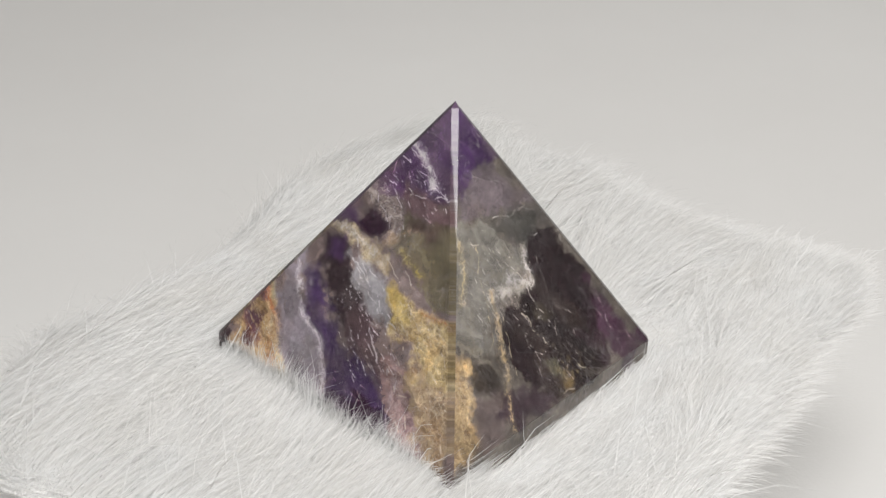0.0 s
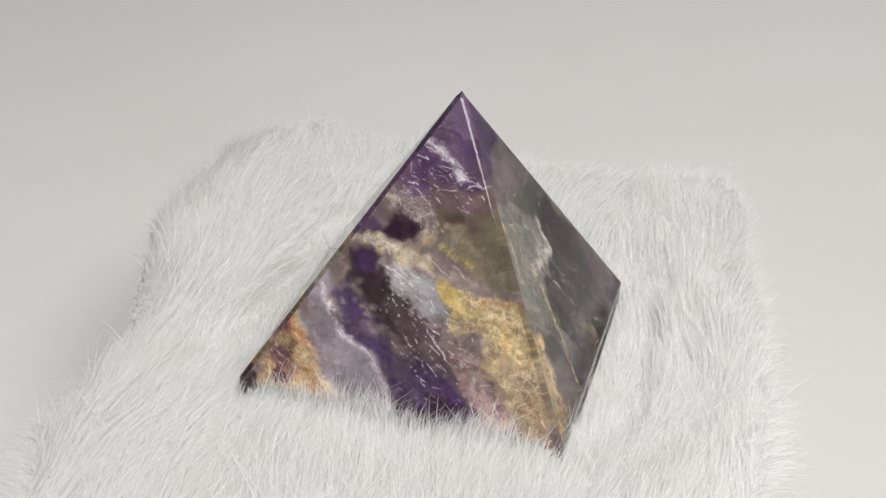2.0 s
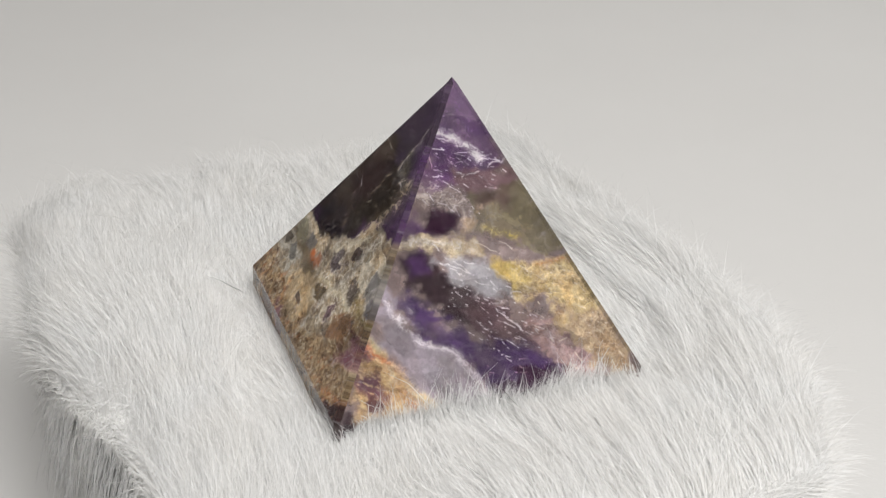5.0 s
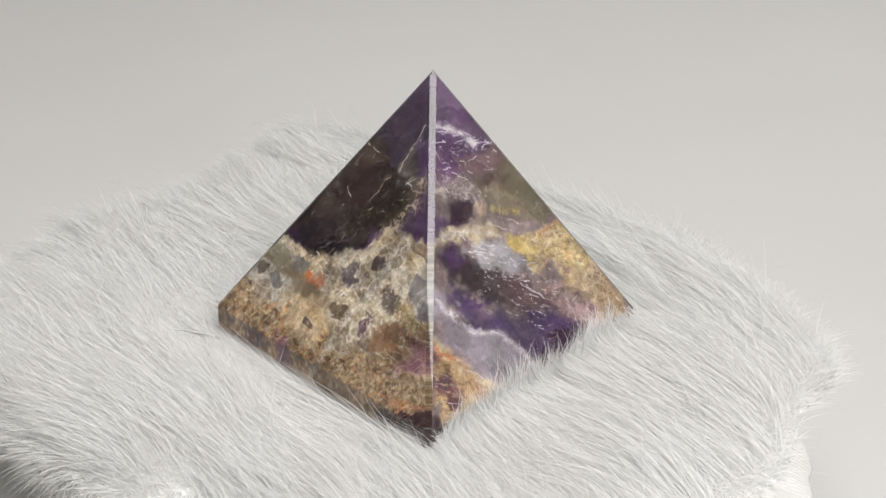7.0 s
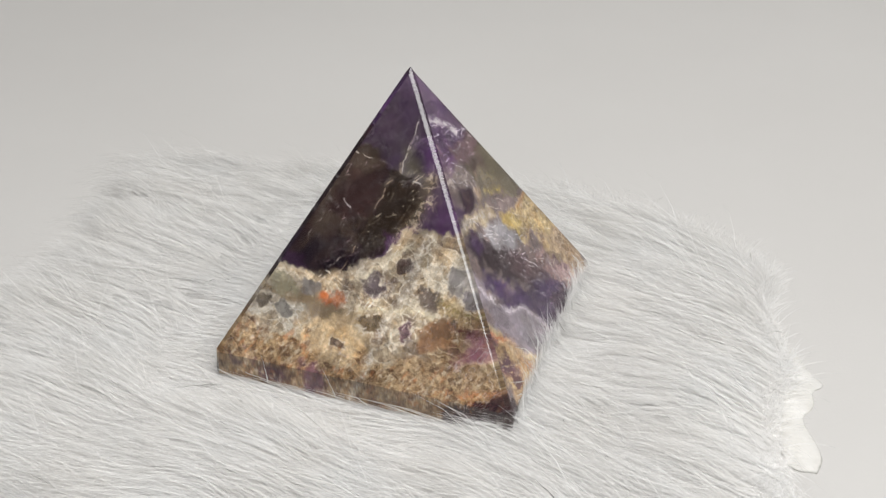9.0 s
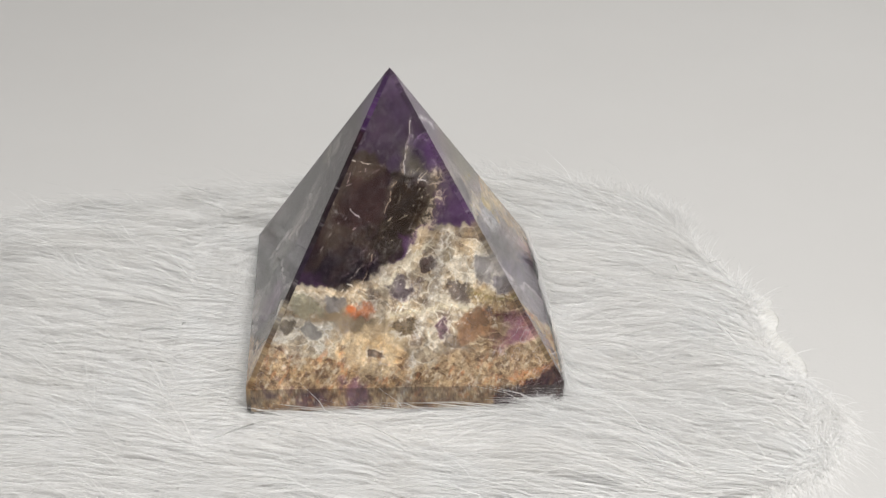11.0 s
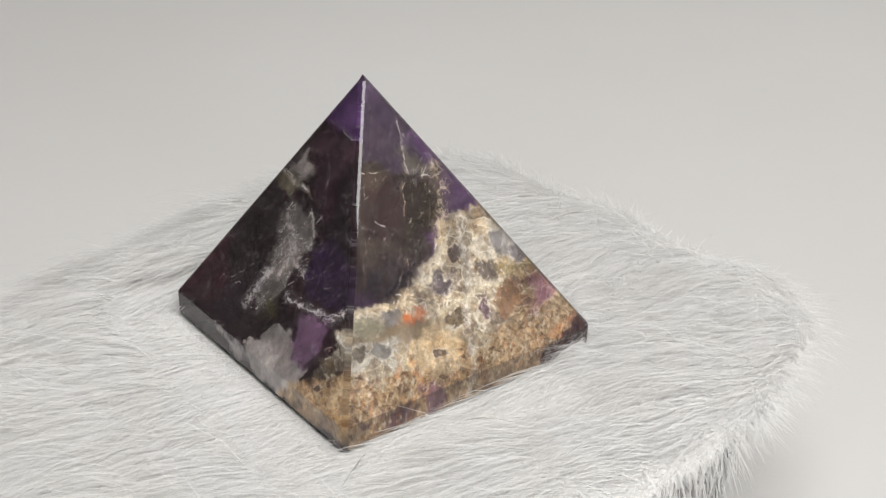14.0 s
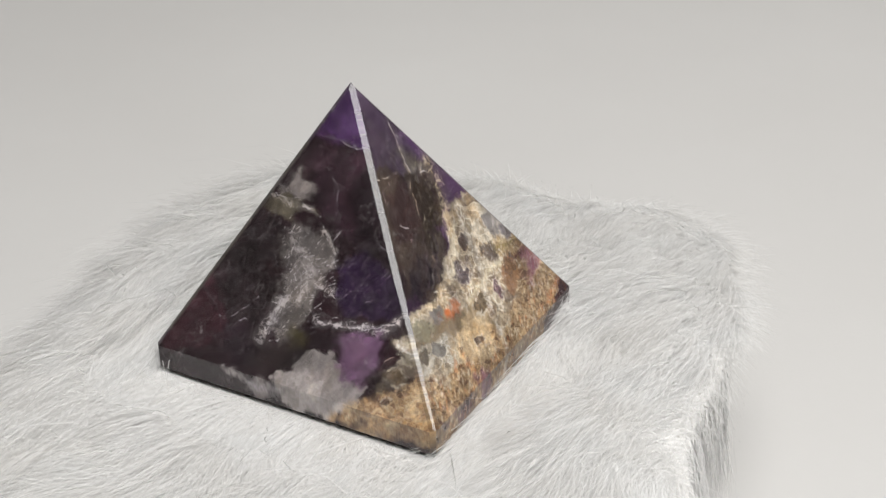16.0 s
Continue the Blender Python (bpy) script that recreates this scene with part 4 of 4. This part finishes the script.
        area((152, 142, 138), [(0.391, 0.728), (0.437, 0.662), (0.453, 0.609), (0.324, 0.607), (0.299, 0.621)])
        area((126, 116, 96), [(0.296, 0.591), (0.432, 0.594), (0.467, 0.574), (0.402, 0.540), (0.275, 0.538)])
        area((42, 28, 32), [(0.239, 0.510), (0.366, 0.512), (0.403, 0.444), (0.407, 0.330), (0.372, 0.205), (0.332, 0.097), (0.205, 0.081), (0.204, 0.277), (0.161, 0.325)])
        area((84, 56, 74), [(0.144, 0.301), (0.045, 0.097), (0.004, 0.025), (0.111, 0.005), (0.246, 0.093), (0.192, 0.235)])
        area((58, 40, 54), [(0.228, 0.127), (0.324, 0.134), (0.365, 0.048), (0.267, 0.001)])
        area((138, 130, 126), [(0.410, 0.503), (0.524, 0.550), (0.569, 0.485), (0.541, 0.384), (0.545, 0.271), (0.518, 0.207), (0.448, 0.149), (0.396, 0.192), (0.425, 0.296), (0.383, 0.439)], o=0.92)
        area((60, 48, 92), [(0.594, 0.416), (0.674, 0.511), (0.790, 0.429), (0.877, 0.342), (0.803, 0.285), (0.630, 0.256), (0.591, 0.340)])
        area((104, 96, 50), [(0.491, 0.190), (0.550, 0.206), (0.554, 0.140), (0.494, 0.133)])
        area((84, 76, 76), [(0.388, 0.132), (0.487, 0.160), (0.573, 0.146), (0.472, 0.040), (0.345, 0.042)], o=0.6)
        area((198, 188, 184), [(0.437, 0.011), (0.573, 0.146), (0.654, 0.150), (0.693, 0.067), (0.771, 0.071), (0.764, 0.013), (0.682, -0.069), (0.563, -0.086), (0.469, -0.038)])
        area((142, 112, 168), [(0.638, 0.221), (0.788, 0.262), (0.833, 0.237), (0.793, 0.152), (0.753, 0.066), (0.670, 0.079), (0.635, 0.144)])
        area((150, 140, 142), [(0.257, -0.002), (0.312, -0.006), (0.485, -0.014), (0.449, -0.043), (0.325, -0.061)])
        area((206, 192, 164), [(0.814, 0.232), (0.922, 0.354), (0.996, 0.320), (0.988, 0.226), (0.873, 0.230)])
        breccia((226, 216, 194), [(0.814, 0.232), (0.922, 0.354), (0.996, 0.320), (0.988, 0.226), (0.873, 0.230)], r=0.035, o=0.6, dark=(150, 130, 106), mid=(198, 182, 152))
        area((150, 134, 114), [(0.786, 0.094), (0.840, 0.203), (0.945, 0.251), (0.983, 0.207), (0.900, 0.109), (0.812, 0.064)])
        area((190, 158, 116), [(0.663, -0.074), (0.779, 0.036), (0.900, 0.109), (1.019, 0.217), (1.084, -0.036), (0.978, -0.070)])
        breccia((214, 186, 140), [(0.663, -0.074), (0.779, 0.036), (0.900, 0.109), (1.019, 0.217), (1.084, -0.036), (0.978, -0.070)], r=0.022, o=0.75, dark=(140, 98, 68), mid=(186, 150, 108))
        pebble((176, 164, 140), (0.908, 0.203), 0.0408, 0.0245)
        pebble((146, 120, 88), (0.856, 0.133), 0.0345, 0.0245)
        pebble((150, 104, 70), (0.855, 0.049), 0.0168, 0.0194)
        vein((176, 168, 166), [(0.399, 0.481), (0.442, 0.454), (0.488, 0.389), (0.479, 0.291)], w=0.026, o=0.9)
        vein((176, 168, 164), [(0.518, 0.530), (0.563, 0.484), (0.562, 0.427)], w=0.016)
        vein((178, 172, 172), [(0.420, 0.276), (0.396, 0.192), (0.368, 0.127)], w=0.028)
        vein((176, 168, 168), [(0.516, 0.358), (0.591, 0.340)], w=0.012)
        vein((206, 198, 200), [(0.553, 0.235), (0.653, 0.244), (0.788, 0.262), (0.850, 0.335)], w=0.018)
        vein((200, 194, 196), [(0.259, -0.012), (0.361, -0.031), (0.465, -0.020)], w=0.016)
        vein((226, 220, 212), [(0.851, 0.243), (0.917, 0.206), (0.978, 0.187)], w=0.016)
        vein((160, 152, 146), [(0.304, 0.603), (0.394, 0.576), (0.467, 0.574)], w=0.012)
        crack((196, 190, 190), [(0.324, 0.607), (0.407, 0.613), (0.489, 0.570)])
        crack((186, 180, 178), [(0.366, 0.512), (0.411, 0.500), (0.411, 0.427), (0.457, 0.343)])
        crack((190, 184, 184), [(0.505, 0.545), (0.555, 0.501), (0.575, 0.430)])
        crack((180, 174, 176), [(0.425, 0.296), (0.412, 0.216), (0.360, 0.115)])
        crack((170, 160, 170), [(0.409, 0.836), (0.503, 0.828), (0.605, 0.822), (0.640, 0.842)], w=0.0025)
        crack((150, 140, 150), [(0.219, 0.164), (0.283, 0.220), (0.325, 0.270)])
        crack((160, 148, 160), [(0.205, 0.081), (0.234, 0.148), (0.311, 0.189)])
        crack((170, 164, 170), [(0.121, 0.256), (0.161, 0.227), (0.209, 0.161)])
        crack((206, 200, 206), [(0.634, 0.238), (0.730, 0.255), (0.819, 0.298)])
        crack((150, 138, 150), [(0.626, 0.500), (0.675, 0.549), (0.752, 0.512)])
        crack((140, 130, 140), [(0.503, 0.734), (0.539, 0.666), (0.545, 0.593)])
        crack((190, 184, 186), [(0.502, 0.279), (0.549, 0.253), (0.626, 0.274)])
        crack((180, 150, 140), [(0.753, 0.066), (0.826, 0.180), (0.938, 0.285)])
        glint_cracks((186, 180, 184), [(0.366, 0.512), (0.561, 0.521), (0.591, 0.340), (0.527, 0.171), (0.356, 0.085), (0.404, 0.252)], count=70, w=0.0058, o=0.75)
        glint_cracks((150, 140, 150), [(0.155, 0.304), (0.323, 0.424), (0.380, 0.169), (0.234, 0.050)], count=26, w=0.005, o=0.5)
        glint_cracks((150, 140, 176), [(0.583, 0.470), (0.764, 0.460), (0.850, 0.335), (0.626, 0.274)], count=30, w=0.0046, o=0.5)
        flecks((208, 160, 98), [(0.701, -0.063), (0.867, 0.081), (1.014, 0.197), (1.062, -0.025), (0.974, -0.053)], r=0.009, o=0.7)
        flecks((228, 206, 164), [(0.701, -0.063), (0.867, 0.081), (1.014, 0.197), (1.062, -0.025), (0.974, -0.053)], r=0.011, o=0.5)
    # clear quartz looks deeper where it is dark
    lum = col @ np.array([0.3, 0.59, 0.11])
    col[:] = lum[:, None] + (col - lum[:, None]) * (1 + 0.45 * (1 - ease(lum, 0.0, 0.14)))[:, None]
    col *= (0.52 + 0.58 * ease(lum, 0.0, 0.30))[:, None]
    col *= 1 + (1 - ease(lum, 0.0, 0.12))[:, None] * np.array([0.12, -0.03, -0.05])
    # cloudy depth, wisps along the bands and hairline cracks
    streak = cloud(across * 3.2 + 0.30 * rag + 0.5 * cloud(x0, y0, 4, s + 51), along * 0.8, 9, s + 52, 5)
    facet, tone = cell_gap(across * 1.5 + 0.10 * rag, along * 0.8 + 0.10 * fine, 26, s + 53)
    plane, shade = cell_gap(across * 1.7 + 0.07 * rag, along * 0.7 + 0.05 * rag, 11, s + 56)
    col *= (0.78 + 0.44 * shade)[:, None]
    lay((200, 192, 198), 0.30 * (1 - rough) * (1 - ease(plane, 0.0, 0.025)) * ease(cloud(x0, y0, 20, s + 57, 3), 0.48, 0.66))
    col *= (0.66 + 0.68 * cloud(x0, y0, 11, s + 12))[:, None] * (0.86 + 0.28 * fine)[:, None] * (0.62 + 0.76 * streak)[:, None] * (0.86 + 0.28 * tone)[:, None]
    lay((206, 198, 200), (0.05 + 0.40 * np.clip(col @ np.array([0.3, 0.59, 0.11]), 0, 0.5)) * (1 - ease(facet, 0.01, 0.07)) * ease(cloud(x0, y0, 14, s + 54, 3), 0.42, 0.62))
    lum = col @ np.array([0.3, 0.59, 0.11])
    lay((196, 188, 192), (0.06 + 0.5 * np.clip(lum, 0, 0.5)) * (1 - rough) * net * ease(cloud(x0, y0, 9, s + 17), 0.36, 0.62))
    crack = np.abs(cloud(across * 1.8, along * 0.9, 6, s + 13, 4) - 0.5)
    lay((200, 192, 194), 0.38 * (1 - ease(crack, 0.001, 0.007)) * ease(cloud(x0, y0, 12, s + 14), 0.48, 0.62))
    veil = np.clip(0.50 + 0.30 * cloud(x0, y0, 18, s + 30) * ease(cloud(x0, y0, 6, s + 31), 0.35, 0.65) + 0.68 * rough + 0.55 * veil, 0, 0.95)
    return np.concatenate([np.clip(col, 0.003, 0.9), 0.25 + 0.75 * rough[:, None]], 1), veil


def shards(x, y, seed):
    """Broken crystal planes: a height, 0 to 1, that is tilted and stepped from shard to shard, and a shade for each."""
    i, j = np.floor(x), np.floor(y)
    best, height, tone = np.full_like(x, 9.0), np.zeros_like(x), np.zeros_like(x)
    for a in (-1, 0, 1):
        for b in (-1, 0, 1):
            h = np.sin((i + a) * 127.1 + (j + b) * 311.7 + seed) * 43758.5453
            h = h - np.floor(h)
            h2, h3 = h * 17.3 - np.floor(h * 17.3), h * 57.7 - np.floor(h * 57.7)
            dx, dy = x - (i + a + h), y - (j + b + h2)
            d = np.hypot(dx, dy)
            near = d < best
            best = np.where(near, d, best)
            height = np.where(near, h3 + (h - 0.5) * dx + (h2 - 0.5) * dy, height)
            tone = np.where(near, h2, tone)
    return height, tone


def crystal_core(base, k, a2, b2, t2):
    """The cracked crystal just below one polished face."""
    n = 200
    normal = (b2 - a2).cross(t2 - a2).normalized()
    pts, us, vs, tris, index = [], [], [], [], {}
    for i in range(n + 1):
        for j in range(n - i + 1):
            index[i, j] = len(pts)
            w = j / max(1, n - i)
            pts.append(a2.lerp(t2, i / n).lerp(b2.lerp(t2, i / n), w))
            us.append(w)
            vs.append(i / n)
    for i in range(n):
        for j in range(n - i):
            tris.append((index[i, j], index[i, j + 1], index[i + 1, j]))
            if j < n - i - 1:
                tris.append((index[i, j + 1], index[i + 1, j + 1], index[i + 1, j]))
    u, v = np.array(us), np.array(vs)
    x, y = u * (1 - v) + 0.5 * v, v
    x, y = x + 0.03 * (cloud(x, y, 7, k + 40) - 0.5), y + 0.03 * (cloud(x, y, 7, k + 44) - 0.5)
    across, along = LEAN[k][0] * x + LEAN[k][1] * y, LEAN[k][1] * x - LEAN[k][0] * y
    wx, wy = cloud(x, y, 16, k + 50) - 0.5, cloud(x, y, 16, k + 54) - 0.5
    big, tone = shards(across * 9 + 1.1 * wx, along * 3.2 + 1.1 * wy, k * 5.0)
    small, tone2 = shards(across * 30 + 2.0 * wy, along * 11 + 2.0 * wx, k * 7.0 + 2)
    rim = np.minimum(np.minimum(u, 1 - u) * (1 - v), np.minimum(v, 1.0)) / 0.05
    rim = np.clip(np.minimum(rim, 1), 0, 1)
    depth = 0.0004 + rim * (0.0006 + 0.0018 * np.clip(big, 0, 1) + 0.0001 * np.clip(small, 0, 1) + 0.0016 * cloud(x, y, 10, k + 60))
    p = np.array([tuple(q) for q in pts]) - np.array(normal)[None, :] * depth[:, None]
    c, veil = paint(k, u, v, True)
    c[:, :3] *= ((0.84 + 0.32 * tone) * (0.90 + 0.20 * tone2))[:, None]
    me = bpy.data.meshes.new("crystal_core")
    me.from_pydata([TILT @ Vector(q) for q in p], [], tris)
    me.attributes.new("stone", "FLOAT_COLOR", "POINT").data.foreach_set("color", c.astype(np.float32).ravel())
    me.materials.append(CORE)
    me.update()
    me.shade_smooth()
    ob = new("crystal_core", me)
    ob.parent = base
    ob["label"] = "cracked crystal under the polished face"


def pyramid():
    """Four polished faces, narrow bevels between them and an upright band below."""
    up = [Vector((a * HALF_U, b * HALF_V, PLINTH)) for a, b in ((-1, -1), (1, -1), (1, 1), (-1, 1))]
    tip = APEX - Vector((0, 0, 0.0006))
    base = new("crystal_pyramid")

    def sheet(name, points, face, u, v, tris, tone=1.0, label="", round_over=False):
        me = bpy.data.meshes.new(name)
        me.from_pydata([TILT @ p for p in points], [], tris)
        c, veil = paint(face, np.array(u), np.array(v))
        if round_over:
            veil[:] = 0.85
        if name == "base_band":
            veil[:] = 0.92
            top = ease(np.array(v), 0.30, 0.62)[:, None]
            c[:, :3] = c[:, :3] * 0.9 * (1 - top) + (0.04 * c[:, :3] + 0.55 * albedo((44, 29, 58))) * top
        c[:, :3] *= tone
        me.attributes.new("stone", "FLOAT_COLOR", "POINT").data.foreach_set("color", c.astype(np.float32).ravel())
        me.attributes.new("veil", "FLOAT", "POINT").data.foreach_set("value", veil.astype(np.float32))
        me.materials.append(STONE)
        me.update()
        if round_over:
            me.shade_smooth()
        ob = new(name, me)
        ob.parent = base
        if label:
            ob["label"] = label

    edges = []
    n = 460
    for k in range(4):
        a, b = up[k], up[(k + 1) % 4]
        along = (b - a).normalized()
        wide = (b - a).length
        # the face, cut back along both slanted edges
        cut = BEVEL / math.sin((b - a).angle(APEX - a))
        a2, b2 = a + along * cut, b - along * cut
        t2 = a2 + (APEX - a) * ((b2 - a2).length / wide)
        pts, us, vs, tris, index = [], [], [], [], {}
        for i in range(n + 1):
            v = i / n
            left, right = a2.lerp(t2, v), b2.lerp(t2, v)
            for j in range(n - i + 1):
                w = j / max(1, n - i)
                index[i, j] = len(pts)
                p = left.lerp(right, w)
                pts.append(p)
                us.append(w)
                vs.append(v)
        for i in range(n):
            for j in range(n - i):
                tris.append((index[i, j], index[i, j + 1], index[i + 1, j]))
                if j < n - i - 1:
                    tris.append((index[i, j + 1], index[i + 1, j + 1], index[i + 1, j]))
        sheet("face", pts, k, us, vs, tris, 1.0, FACE_LABELS[k])
        edges.append((a2, b2, t2))
        crystal_core(base, k, a2, b2, t2)
        # the band below
        m = n
        al, bl = Vector((a2.x, a2.y, SINK)), Vector((b2.x, b2.y, SINK))
        pts, us, vs, tris = [], [], [], []
        for j in range(m + 1):
            w = j / m
            for i in range(9):
                pts.append(a2.lerp(b2, w).lerp(al.lerp(bl, w), i / 8))
                us.append(w)
                vs.append(-0.08 * i / 8)
        for j in range(m):
            for i in range(8):
                o = j * 9 + i
                tris.append((o, o + 1, o + 10, o + 9))
        sheet("base_band", pts, k, us, vs, tris, 0.85)
    for k in range(4):
        (a2, b2, t2), (c2, d2, s2) = edges[k], edges[(k + 1) % 4]
        # a slightly rounded bevel, five narrow columns wide
        pts, us, vs, tris = [], [], [], []
        out = ((b2 + c2) / 2 - Vector((0, 0, (b2 + c2).z / 2))).normalized()
        out = (out - (t2 - b2).normalized() * out.dot((t2 - b2).normalized())).normalized()
        for i in range(n + 2):
            f = min(i, n) / n
            p, q = (b2.lerp(t2, f), c2.lerp(s2, f)) if i <= n else (Vector((b2.x, b2.y, SINK)), Vector((c2.x, c2.y, SINK)))
            for j in range(6):
                w = j / 5
                pts.append(p.lerp(q, w) + out * (0.00005 * 4 * w * (1 - w)))
                us.append(1.0)
                vs.append(f if i <= n else -0.08)
        for i in range(n):
            tris += [(6 * i + j, 6 * i + j + 1, 6 * i + j + 7, 6 * i + j + 6) for j in range(5)]
        top, low = 6 * n, 6 * (n + 1)
        tris += [(low + j, low + j + 1, j + 1, j) for j in range(5)]
        pts.append(tip)
        us.append(1.0)
        vs.append(1.0)
        tris += [(top + j, top + j + 1, len(pts) - 1) for j in range(5)]
        sheet("bevelled_edge", pts, k, us, vs, tris, 0.62, "narrow polished bevel", True)
    low = []
    for k in range(4):
        low += [Vector((edges[k][0].x, edges[k][0].y, SINK)), Vector((edges[k][1].x, edges[k][1].y, SINK))]
    sheet("underside", low, 0, [0.5] * 8, [0.0] * 8, [tuple(reversed(range(8)))])
    return tagged(base, "polished amethyst pyramid with white and golden bands, on fur", "crystal pyramid")


FACE_LABELS = ("smoky dark polished face with pale veins", "dark purple polished face with a grey vein",
               "polished face, dark above and golden grains below", "purple polished face with white and golden bands")
STONE_PYRAMID = pyramid()


# ---- lint on the fur ----
LINT_MATERIAL = plain_material("dark_lint", (0.02, 0.018, 0.016), (0.04, 0.035, 0.03), 300.0, 0.8)


def lint_fibre(x, y, z, turn, long, curl):
    """One short dark fibre lying on the pile."""
    bm = bmesh.new()
    rings, sides = 9, 5
    rows = []
    for i in range(rings):
        f = i / (rings - 1)
        a = radians(turn) + curl * f
        p = Vector((x + long * (f - 0.5) * math.cos(a), y + long * (f - 0.5) * math.sin(a), z + 0.0002 * math.sin(f * 3.1)))
        r = 0.00007 * (0.4 + 0.6 * math.sin(0.2 + 2.74 * f))
        o = Vector((-math.sin(a), math.cos(a), 0))
        rows.append([bm.verts.new(p + o * (r * math.cos(k * 2 * math.pi / sides)) + Vector((0, 0, r * math.sin(k * 2 * math.pi / sides)))) for k in range(sides)])
    for r0, r1 in zip(rows, rows[1:]):
        for k in range(sides):
            m = (k + 1) % sides
            bm.faces.new((r0[k], r0[m], r1[m], r1[k]))
    bm.faces.new(reversed(rows[0]))
    bm.faces.new(rows[-1])
    return tagged(mesh_object("lint_fibre", bm, LINT_MATERIAL, smooth=True), "short dark lint fibre caught on white fur", "lint", group="lint on the fur")


LINT = [lint_fibre(*spot) for spot in (
    (-0.1027, -0.0184, 0.0035, 20, 0.0008, 0.3),
    (-0.0717, -0.0195, 0.0035, 70, 0.001, 0.5),
    (-0.0549, -0.0176, 0.0035, 130, 0.0009, 0.2),
    (0.0444, 0.0351, 0.0035, 40, 0.0014, 1.2),
    (0.0457, 0.0391, 0.0035, 60, 0.0022, 0.9),
    (0.0653, 0.0786, 0.0035, 100, 0.001, 0.4),
    (-0.0125, 0.0517, 0.0035, 10, 0.0012, 0.6))]


# ---- turning ----
def motions():
    for thing in (STAND, MAT, STONE_PYRAMID, *LINT):
        walk(thing, [(t, pose(0, 0, 0, 0, 0, a)) for t, a in TURN])


motions()
